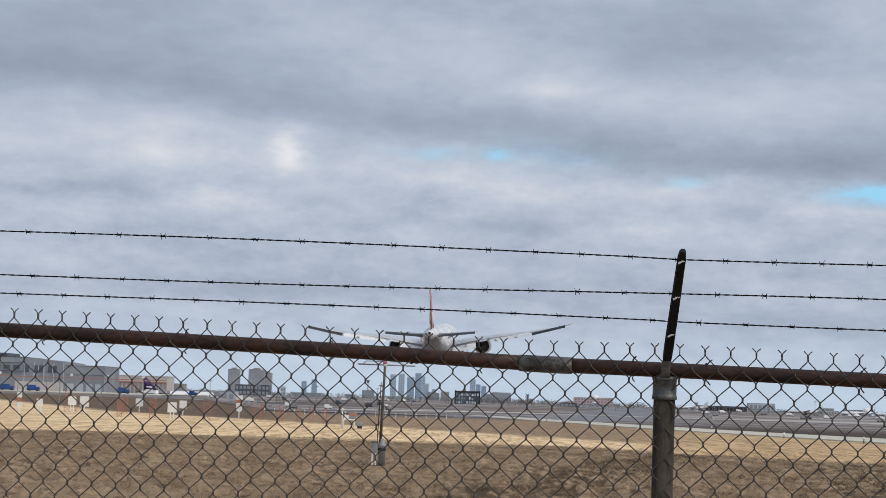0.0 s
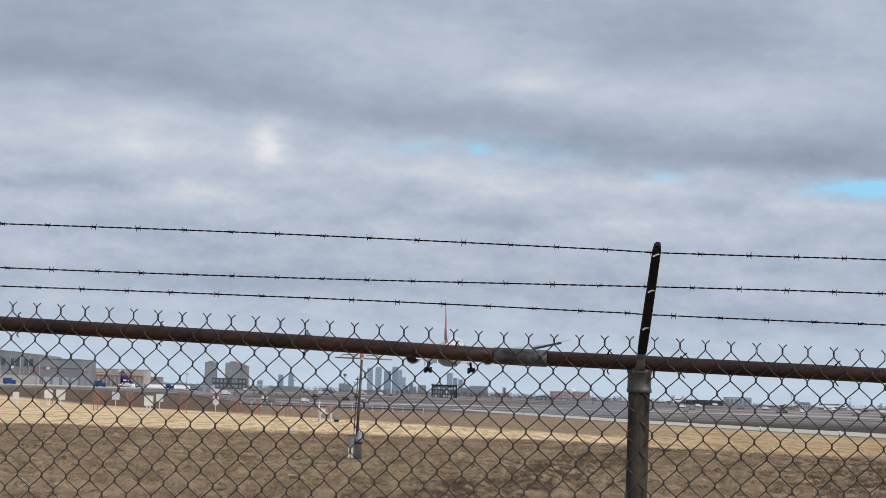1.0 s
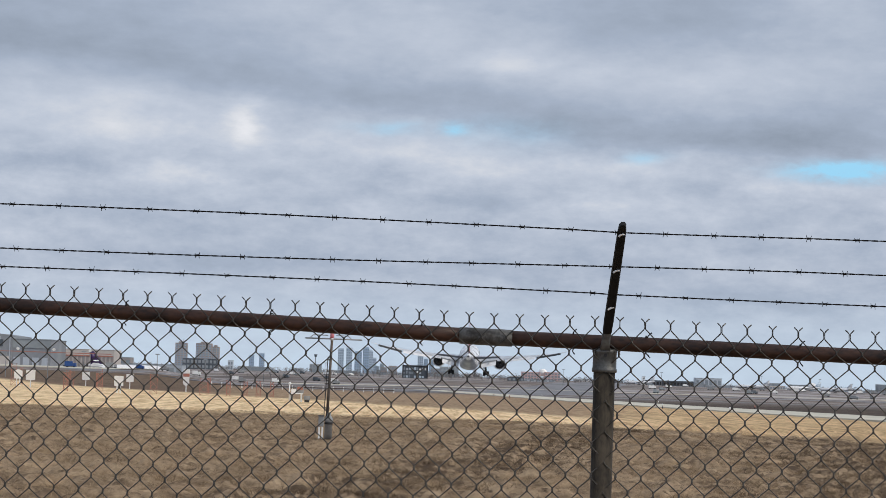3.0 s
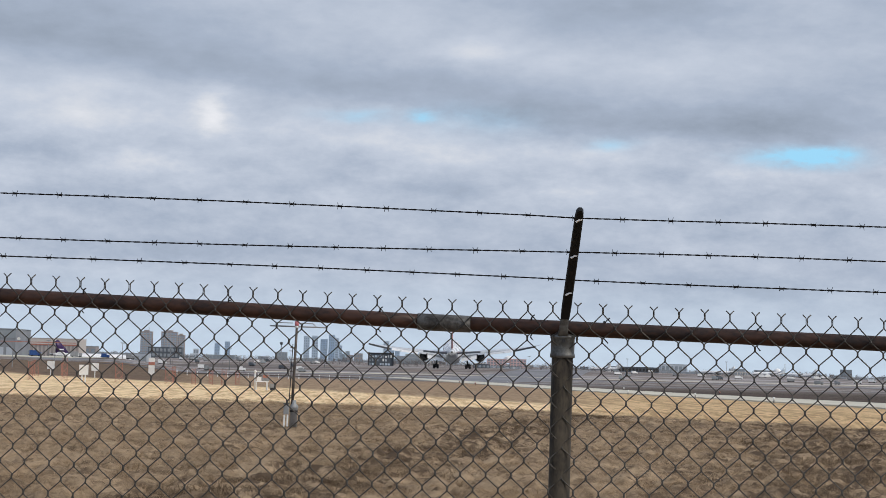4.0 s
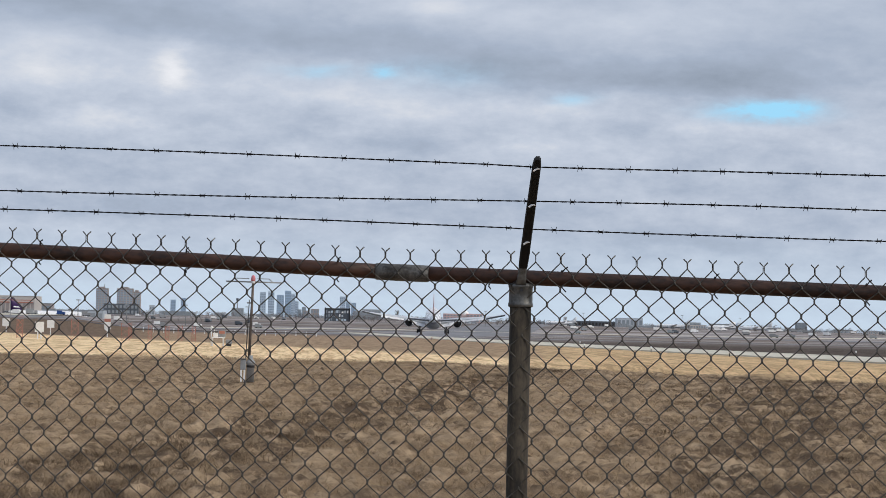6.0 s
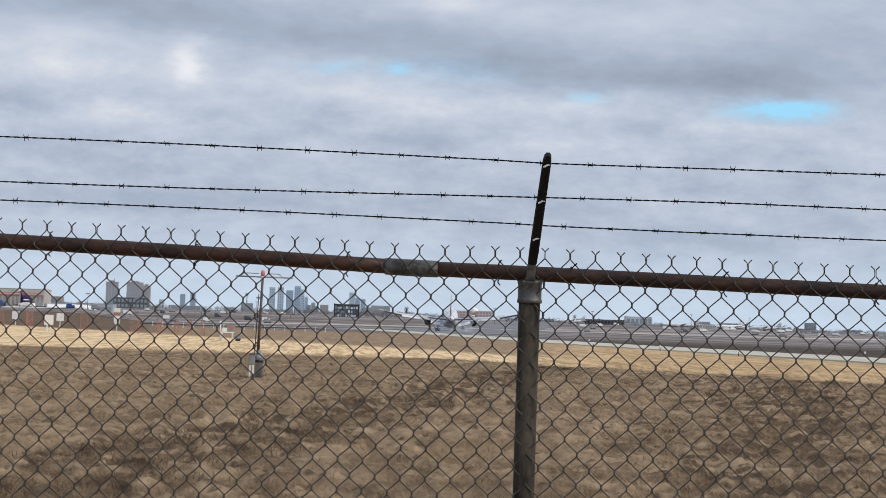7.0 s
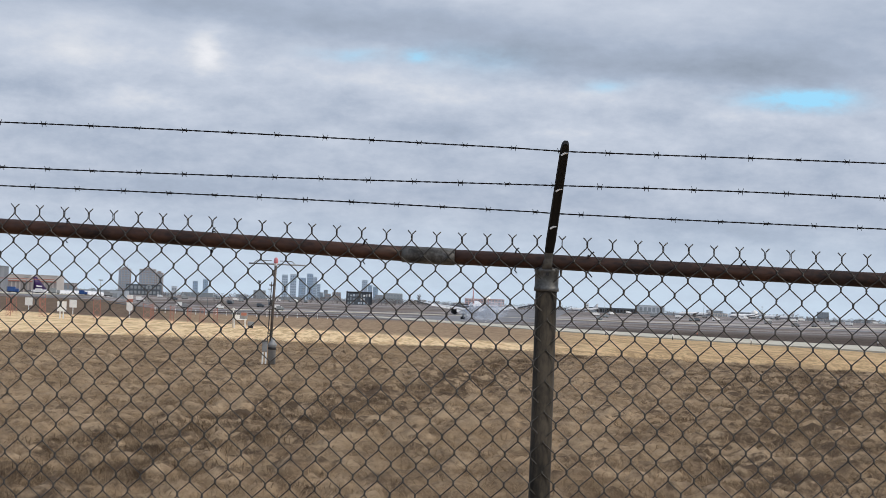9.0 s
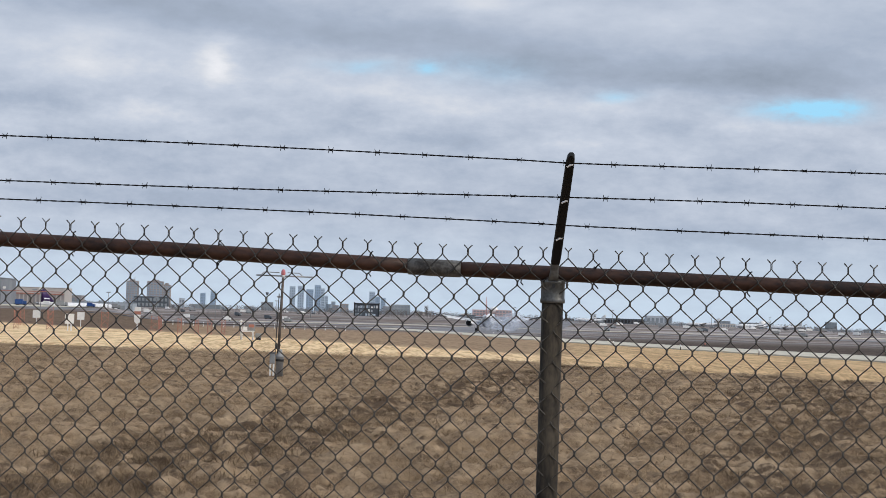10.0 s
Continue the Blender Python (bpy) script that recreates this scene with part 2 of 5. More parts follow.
def uncut_colour(n, p):
    """Tan and brown of the uncut grass, patch by patch, with dark weeds along two belts."""
    q = n.add("ShaderNodeVectorMath", {0: p, 1: (1.0, 0.5, 1.5)}, operation="MULTIPLY").outputs[0]
    big, mid, small = n.noise(p, 0.10, 5), n.noise(q, 1.6, 7, 0.66, 0.7), n.noise(q, 7.0, 6, 0.7, 0.4)
    f = n.span(n.math("ADD", n.math("MULTIPLY", mid, 0.6), n.math("MULTIPLY", small, 0.4)), 0.37, 0.63)
    c = n.mix(f, (0.150, 0.102, 0.066), (0.510, 0.372, 0.238))
    c = n.mix(n.span(big, 0.4, 0.6, 0.0, 0.3), c, (0.39, 0.285, 0.184))
    xyz = n.add("ShaderNodeSeparateXYZ", {0: p})
    x, y = xyz.outputs[0], xyz.outputs[1]
    off = n.math("DIVIDE", n.math("SUBTRACT", n.math("SUBTRACT", y, 34.2), n.math("MULTIPLY", x, 5.5)), 7.5)
    slant = n.math("DIVIDE", n.math("SUBTRACT", n.math("DIVIDE", x, n.math("MAXIMUM", y, 5.0)), 0.215), 0.05)
    belt = n.math("MAXIMUM", *[n.math("EXPONENT", n.math("MULTIPLY", n.math("MULTIPLY", v, v), -1.0)) for v in (off, slant)])
    clumps = n.add("ShaderNodeVectorMath", {0: p, 1: (1.0, 0.42, 1.2)}, operation="MULTIPLY").outputs[0]
    clump = n.math("ADD", n.noise(clumps, 2.6, 6, 0.62, 0.9), n.math("MULTIPLY", belt, 0.12))
    return n.mix(n.span(clump, 0.555, 0.67, 0.0, 0.88), c, (0.098, 0.066, 0.044))


def grass_material(name, tint, share):
    """Thin dry blades: the colour of the sward round them, part tinted blade by blade, and light passes through."""
    m, n = material(name)
    p = n.add("ShaderNodeTexCoord").outputs["Object"]
    r = n.add("ShaderNodeNewGeometry").outputs["Random Per Island"]
    c = n.mix(n.span(r, 0.0, 1.0, share * 0.5, share), uncut_colour(n, p), tint)
    d = n.add("ShaderNodeBsdfDiffuse", {0: c, 1: 0.5})
    t = n.add("ShaderNodeBsdfTranslucent", {0: c})
    return finish(m, n, n.add("ShaderNodeMixShader", {0: 0.42, 1: d.outputs[0], 2: t.outputs[0]}).outputs[0])


GRASS = grass_material("uncut_grass_blades", (0.56, 0.43, 0.285), 0.34)
BROWN_GRASS = grass_material("brown_grass_blades", (0.22, 0.155, 0.10), 0.6)
WEED = grass_material("dead_weed_stems", (0.085, 0.060, 0.044), 0.62)


def ground_material():
    m, n = material("dry_grassland")
    p = n.add("ShaderNodeTexCoord").outputs["Object"]
    s = n.add("ShaderNodeSeparateXYZ", {0: p})
    x, y = s.outputs[0], s.outputs[1]
    small = n.noise(p, 7.0, 6, 0.7)
    wob = n.math("MULTIPLY", n.math("SUBTRACT", n.noise(p, 0.05, 4), 0.5), 26.0)
    yw = n.math("ADD", y, wob)
    roughg = uncut_colour(n, p)
    # mown straw beyond it; one strip's sunlight is painted in as brighter colour
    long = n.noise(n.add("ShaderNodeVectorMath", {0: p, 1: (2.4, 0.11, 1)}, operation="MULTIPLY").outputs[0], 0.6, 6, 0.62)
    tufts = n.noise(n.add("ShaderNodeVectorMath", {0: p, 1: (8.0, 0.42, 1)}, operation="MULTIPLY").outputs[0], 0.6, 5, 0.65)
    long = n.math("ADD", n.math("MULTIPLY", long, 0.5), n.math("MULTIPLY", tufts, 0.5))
    sunlit_straw = n.mix(n.span(long, 0.40, 0.58), (0.60, 0.40, 0.215), (0.98, 0.75, 0.46))
    tan = n.mix(n.span(long, 0.40, 0.60), (0.41, 0.275, 0.15), (0.76, 0.535, 0.30))
    brown = n.mix(n.span(long, 0.40, 0.60), (0.285, 0.195, 0.124), (0.43, 0.305, 0.198))
    far = n.noise(n.add("ShaderNodeVectorMath", {0: p, 1: (0.006, 0.05, 1)}, operation="MULTIPLY").outputs[0], 0.35, 5)
    plots = n.noise(n.add("ShaderNodeVectorMath", {0: p, 1: (0.012, 0.007, 1)}, operation="MULTIPLY").outputs[0], 1.0, 4, 0.6)
    field = n.mix(n.span(far, 0.42, 0.58), (0.145, 0.125, 0.118), (0.40, 0.37, 0.365))
    field = n.mix(n.span(plots, 0.47, 0.60, 0.0, 0.75), field, (0.20, 0.155, 0.125))
    dark = n.mix(n.span(long, 0.38, 0.62), (0.058, 0.043, 0.036), (0.135, 0.105, 0.085))
    field = n.mix(n.span(y, 240.0, 760.0), dark, field)
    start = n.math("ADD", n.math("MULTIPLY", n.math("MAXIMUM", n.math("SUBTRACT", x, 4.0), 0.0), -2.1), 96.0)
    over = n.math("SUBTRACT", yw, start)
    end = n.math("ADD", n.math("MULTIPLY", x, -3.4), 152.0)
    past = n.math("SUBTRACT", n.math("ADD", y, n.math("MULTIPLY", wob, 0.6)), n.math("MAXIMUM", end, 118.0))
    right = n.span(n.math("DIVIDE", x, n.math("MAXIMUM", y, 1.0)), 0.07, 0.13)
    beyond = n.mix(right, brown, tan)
    bright = n.mix(right, sunlit_straw, tan)
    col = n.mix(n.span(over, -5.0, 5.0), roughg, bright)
    col = n.mix(n.span(past, -8.0, 10.0), col, beyond)
    bend = n.math("ADD", n.math("DIVIDE", 1800.0, n.math("MAXIMUM", y, 80.0)), 24.0)
    across = n.math("MULTIPLY", n.span(n.math("SUBTRACT", x, bend), -3.0, 5.0), n.span(y, 70.0, 110.0))
    bank = n.span(n.math("DIVIDE", x, n.math("MAXIMUM", y, 1.0)), -0.085, -0.055)
    earth = n.mix(n.span(long, 0.38, 0.62), (0.115, 0.080, 0.056), (0.235, 0.165, 0.115))
    col = n.mix(n.math("MULTIPLY", n.span(past, 0.0, 16.0), n.span(y, 190.0, 260.0)), col, n.mix(bank, earth, col))
    away = n.math("MULTIPLY", n.span(y, 330.0, 620.0), n.math("MAXIMUM", bank, n.span(y, 640.0, 700.0)))
    col = n.mix(n.math("MAXIMUM", away, across), col, field)
    bp = n.add("ShaderNodeBump", {"Strength": 0.6, "Distance": 0.12, "Height": small})
    sh = n.add("ShaderNodeBsdfPrincipled", {"Base Color": col, "Roughness": 0.95, "Normal": bp.outputs[0], "Specular IOR Level": 0.1})
    return finish(m, n, sh.outputs[0])


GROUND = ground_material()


def smoke_material():
    m, n = material("tyre_smoke")
    p = n.add("ShaderNodeTexCoord").outputs["Object"]
    thick = n.span(n.noise(p, 0.22, 4, 0.5), 0.34, 0.68, 0.05, 0.24)
    d = n.add("ShaderNodeAddShader", {0: n.add("ShaderNodeBsdfDiffuse", {0: (0.50, 0.53, 0.58, 1)}).outputs[0], 1: n.add("ShaderNodeBsdfTranslucent", {0: (0.46, 0.49, 0.54, 1)}).outputs[0]})
    t = n.add("ShaderNodeBsdfTransparent")
    return finish(m, n, n.add("ShaderNodeMixShader", {0: thick, 1: t.outputs[0], 2: d.outputs[0]}).outputs[0])


SMOKE = smoke_material()


def backdrop_material():
    m, n = material("sky_backdrop")
    c = n.add("ShaderNodeGroup", {0: n.add("ShaderNodeTexCoord").outputs["Object"]}, node_tree=CLOUDY)
    e = n.add("ShaderNodeEmission", {0: n.mix(c.outputs[1], c.outputs[0], (0.33, 0.66, 0.90)), 1: 1.0})
    return finish(m, n, e.outputs[0])


BACKDROP = backdrop_material()


# ---- building blocks ----
def tube(bm, a, b, r, sides=8, r2=None, caps=True):
    a, b = Vector(a), Vector(b)
    q = (b - a).to_track_quat("Z", "Y")
    rings = []
    for c, rad in ((a, r), (b, r if r2 is None else r2)):
        rings.append([bm.verts.new(c + q @ Vector((rad * math.cos(2 * math.pi * i / sides), rad * math.sin(2 * math.pi * i / sides), 0))) for i in range(sides)])
    for i in range(sides):
        bm.faces.new((rings[0][i], rings[0][(i + 1) % sides], rings[1][(i + 1) % sides], rings[1][i])).smooth = sides > 6
    if caps:
        bm.faces.new(rings[0][::-1])
        bm.faces.new(rings[1])
    return bm


def loft(bm, rings, closed=True, smooth=True):
    """Skin through rings of points of one length; ends closed."""
    vs = [[bm.verts.new(p) for p in r] for r in rings]
    k = len(vs[0])
    for a, b in zip(vs, vs[1:]):
        for i in range(k if closed else k - 1):
            bm.faces.new((a[i], a[(i + 1) % k], b[(i + 1) % k], b[i])).smooth = smooth
    if closed:
        bm.faces.new(vs[0][::-1])
        bm.faces.new(vs[-1])
    bmesh.ops.recalc_face_normals(bm, faces=bm.faces[:])
    return bm


def block(bm, x0, x1, y0, y1, z0, z1, bevel=0.0):
    r = bmesh.ops.create_cube(bm, size=1, matrix=Matrix.LocRotScale(((x0 + x1) / 2, (y0 + y1) / 2, (z0 + z1) / 2), None, (x1 - x0, y1 - y0, z1 - z0)))
    if bevel:
        edges = list({e for v in r["verts"] for e in v.link_edges})
        bmesh.ops.bevel(bm, geom=edges, offset=bevel, segments=2, affect="EDGES", profile=0.5)
    return bm


def mesh_of(name, bm, mat):
    me = bpy.data.meshes.new(name)
    bm.to_mesh(me)
    bm.free()
    me.materials.append(mat)
    return me


def part(name, bm, mat, parent, label=""):
    ob = new(name, mesh_of(name, bm, mat))
    ob.parent = parent
    return tagged(ob, label=label)


def thing(name, m, label, category, group="", kind=""):
    ob = new(name)
    ob.empty_display_size = 0.2
    ob.matrix_basis = m
    return tagged(ob, label, category, group, kind)


def single(name, bm, mat, m, label, category, group="", kind=""):
    ob = new(name, mesh_of(name, bm, mat))
    ob.matrix_basis = m
    return tagged(ob, label, category, group, kind)


BM = bmesh.new
LAND = ((-200, 0), (60, 0), (150, -0.45), (300, -1.4), (600, -3.2), (900, -4.9), (1000, -5.6), (1150, -6.7), (1500, -6.1), (2000, -3.1), (4690, -3.0))


BANK = ((-200, 0), (60, 0), (150, -0.45), (300, -1.4), (600, -1.2), (850, -0.9), (1060, -0.9), (1250, -1.6), (1330, -6.75), (1700, -6.6), (2200, -3.1), (4690, -3.0))


def land(x, y):
    """Height of the ground: level by the fence, falling gently to the runway; the apron lies on a bank beside it."""
    z = float(np.interp(y, [a for a, b in LAND], [b for a, b in LAND]))
    side = max(0.0, min(1.0, (-x / max(y, 60.0) - 0.055) / 0.05))
    z += side * side * (3 - 2 * side) * (float(np.interp(y, [a for a, b in BANK], [b for a, b in BANK])) - z)
    return z - 0.0075 * max(0.0, x - 250) * min(1.0, max(0.0, (y - 1150) / 1500))


def relief(x, y):
    """Tussocky humps of the uncut grass, which fade out towards the mown part."""
    near = max(0.0, min(1.0, (112 - y) / 40)) if 8 < y and abs(x) < 40 else 0.0
    if not near:
        return 0.0
    h = abs(noise.noise((x * 1.3, y * 0.9, 3))) + 0.6 * abs(noise.noise((x * 2.9, y * 2.0, 7))) + 0.5 * noise.noise((x * 5.5, y * 4.2, 1))
    return near * (0.13 * noise.noise((x * 0.3, y * 0.22, 0)) + 0.20 * (h - 0.35))


def uncut_edge(x):
    """How far out the uncut grass reaches."""
    return 97 - 2.1 * max(0.0, x - 4.0)


# ---- ground, pavements and sky ----
def build_ground():
    xs = sorted({round(s * v, 3) for s in (-1, 1) for v in [i * 0.1 for i in range(0, 140)] + [14.5 + i * 0.7 for i in range(0, 15)] + [25 * 1.22 ** i for i in range(0, 24)]} | {250.0} | {-50.0 - 9 * i for i in range(16)})
    xs = [x for x in xs if abs(x) < 2700]
    ys = [-200, -100, -50, -20, -5, 5, 10, 14] + [17 + i * 0.13 for i in range(0, 331)] + [60.5 + i * 0.35 for i in range(0, 136)] + [110, 115, 120, 130, 140, 150, 175, 200, 225, 250, 300, 400, 500, 600, 675, 750, 800, 850, 900, 950, 1000, 1060, 1100, 1150, 1200, 1250, 1290, 1330, 1500, 1700, 2000, 2200, 2650, 3500, 4690]
    verts, faces = [], []
    for y in ys:
        for x in xs:
            verts.append((x, y, land(x, y) + relief(x, y)))
    k = len(xs)
    for j in range(len(ys) - 1):
        for i in range(k - 1):
            faces.append((j * k + i, j * k + i + 1, (j + 1) * k + i + 1, (j + 1) * k + i))
    me = bpy.data.meshes.new("ground")
    me.from_pydata(verts, [], faces)
    me.polygons.foreach_set("use_smooth", [True] * len(faces))
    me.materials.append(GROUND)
    tagged(new("ground", me), "dry winter grassland of tan and brown airfield turf", "ground", kind="structure")


def strip(name, line, width, lift, mat, label, thick=0.3):
    """A paved strip laid on the land along a line of (x, y)."""
    pts = []
    for (x0, y0), (x1, y1) in zip(line, line[1:]):
        steps = max(1, int(math.hypot(x1 - x0, y1 - y0) / 12))
        pts += [(x0 + (x1 - x0) * i / steps, y0 + (y1 - y0) * i / steps) for i in range(steps)]
    pts.append(line[-1])
    bm, prev = BM(), None
    for i, (x, y) in enumerate(pts):
        a, b = pts[max(0, i - 1)], pts[min(len(pts) - 1, i + 1)]
        d = Vector((b[0] - a[0], b[1] - a[1])).normalized()
        row = []
        for s, dz in ((-1, -thick), (-1, 0), (1, 0), (1, -thick)):
            px, py = x + d.y * s * width / 2, y - d.x * s * width / 2
            row.append(bm.verts.new((px, py, land(px, py) + lift + dz)))
        if prev:
            for k in range(3):
                bm.faces.new((prev[k], prev[k + 1], row[k + 1], row[k]))
        prev = row
    bmesh.ops.recalc_face_normals(bm, faces=bm.faces[:])
    return single(name, bm, mat, Matrix(), label, name, kind="structure")


def build_backdrop():
    """A curved sheet of cloudy sky in the far distance, which drifts with the wind."""
    bm, R = BM(), 4780.0
    rows = []
    for e in range(-2, 37, 2):
        rows.append([bm.verts.new((R * math.cos(radians(e)) * math.sin(radians(a)), R * math.cos(radians(e)) * math.cos(radians(a)), R * math.sin(radians(e)))) for a in range(-46, 47, 2)])
    for a, b in zip(rows, rows[1:]):
        for i in range(len(a) - 1):
            bm.faces.new((a[i], b[i], b[i + 1], a[i + 1])).smooth = True
    return single("backdrop", bm, BACKDROP, Matrix(), "grey broken clouds with small blue gaps", "sky", kind="structure")


build_ground()
RUNWAY = [(-0.08 + 0.12 * (y - 510), y) for y in (600, 900, 1200, 1800, 3000)]
strip("runway", RUNWAY, 60, 0.06, ASPHALT, "long worn grey asphalt runway")
strip("taxiway", [(46, 60), (41, 110), (37, 150), (34, 200), (31, 260), (28, 400), (24, 600), (12, 1100)], 12.5, 0.10, CONCRETE, "pale concrete taxiway crossing dry grass")
strip("apron_road", [(-120, 900), (-62, 640), (-30, 550), (0, 520), (200, 640), (520, 760)], 26, 0.05, ASPHALT, "grey asphalt service road across the airfield")
strip("taxiway_far", [(-60, 1240), (300, 1300), (900, 1500)], 60, 0.05, ASPHALT, "grey asphalt taxiway in the distance")
strip("apron", [(-420, 950), (-105, 950)], 170, 0.25, CONCRETE, "pale concrete apron by the hangars")
strip("taxiway_line", [(30, 1420), (150, 1400), (330, 1500), (620, 1900)], 22, 0.12, CONCRETE, "pale concrete taxiway far across the airfield")
strip("cross_line", [(-62, 1260), (-10, 1330), (60, 1450)], 24, 0.12, CONCRETE, "pale concrete cross taxiway far off")
SKY = build_backdrop()


# ---- the perimeter fence ----
# Its own axes: x along the fence, y away from the camera, z up; the post seen stands at x = 0
FENCE = Matrix.Translation((0.63522, 6.42, 0)) @ pose(0, 0, 0, 0, 0, -5.7)
CELL, HALF = 0.07135, 0.0429        # width of a mesh opening, half its height


def rail_z(s):
    return float(np.interp(s, (-3.0, -0.93, -0.474, -0.33, -0.18, 0, 0.61, 3.0), (1.9090, 1.8461, 1.8273, 1.8228, 1.8199, 1.8175, 1.8044, 1.7540)))


def mesh_wire(mirror):
    """One zigzag wire of the fabric, its top at z = 0 (the apex of the topmost opening)."""
    bm, w, r = BM(), CELL / 2, 0.00175
    levels = [0.0, -0.0370, -0.0740] + [-0.0740 - HALF * k for k in range(1, 38)]
    out = w if not mirror else 0.0
    way = 1 if not mirror else -1
    pts = [Vector((out + way * -0.0115, 0.004, 0.0300)), Vector((out - way * 0.003, 0.002, 0.0215)), Vector((out - way * 0.0014, 0.001, 0.0190)), Vector((out - way * 0.0014, 0.0, 0.0020)), Vector((out - way * 0.003, -0.0005, -0.001))]
    for k, z in enumerate(levels):
        if k == 0:
            continue
        side = (k % 2 == 0) != mirror
        x, turn = (w if side else 0.0), (-1 if side else 1)
        hook = 0.0030 if k == 1 else 0.0056
        pts += [Vector((x + turn * 0.0034, 0.0018, z + hook + 0.003)), Vector((x + turn * 0.0008, 0.0014, z + hook)), Vector((x + turn * 0.0002, 0.0, z)), Vector((x + turn * 0.0008, -0.0014, z - hook)), Vector((x + turn * 0.0034, -0.0018, z - hook - 0.003))]
    rings = []
    for i, p in enumerate(pts):
        d = (pts[min(len(pts) - 1, i + 1)] - pts[max(0, i - 1)]).normalized()
        q = d.to_track_quat("Z", "Y")
        thick = r * (1.55 if min(p.x, w - p.x) < 0.0015 and p.z < -0.02 else 1.0)
        rings.append([p + q @ Vector((thick * math.cos(a), thick * math.sin(a), 0)) for a in (0.3, 1.87, 3.44, 5.01)])
    loft(bm, rings)
    return mesh_of("mesh_wire", bm, WIRE)


def barbed_wire(heights, off, first, gap, parent):
    """A twisted pair of strands with four-point barbs; heights: (s, z) along it."""
    hs, hz = zip(*heights)
    zat = lambda s: float(np.interp(s, hs, hz)) + 0.004 * math.sin(s * 2.1 + off * 30)
    w = thing("barbed_wire", Matrix(), "dark twisted barbed wire strung above the fence", "barbed wire", "barbed wires of the fence")
    w.matrix_basis = FENCE
    for ph in (0, math.pi):
        bm, rings, s = BM(), [], -3.0
        while s <= 3.0:
            a = s / 0.05 * 2 * math.pi + ph
            c = Vector((s, off + 0.0009 * math.cos(a), zat(s) + 0.0009 * math.sin(a)))
            rings.append([c + Vector((0, 0.0015 * math.cos(t), 0.0015 * math.sin(t))) for t in (0, 2.09, 4.19)])
            s += 0.0083
        loft(bm, rings)
        part("strand", bm, BARB, w)
    bm = BM()
    for dx, lean in ((-0.005, -0.0045), (0.006, 0.004)):
        for sgn in (1, -1):
            tube(bm, (dx, 0, 0), (dx + lean * (1.0 if sgn > 0 else 0.6), sgn * 0.006, sgn * (0.0115 if dx > 0 else 0.0095)), 0.0017, 5, 0.0009)
    tube(bm, (-0.013, -0.003, 0.001), (0.009, 0.003, -0.001), 0.0017, 5)
    for i in range(4):
        tube(bm, (-0.006 + i * 0.0034, 0, -0.0005), (-0.0035 + i * 0.0034, 0, 0.0005), 0.0044, 6)
    me = mesh_of("barb", bm, BARB)
    k = math.floor((-2.95 - first) / gap)
    while first + k * gap < 2.95:
        s = first + k * gap + random.uniform(-0.002, 0.002)
        if s > -2.95:
            b = new("barb", me)
            b.parent = w
            b.matrix_basis = pose(s, off, zat(s), random.uniform(-22, 22), random.uniform(-6, 6), random.choice((0, 180))) @ Matrix.Scale(0.74, 4)
        k += 1


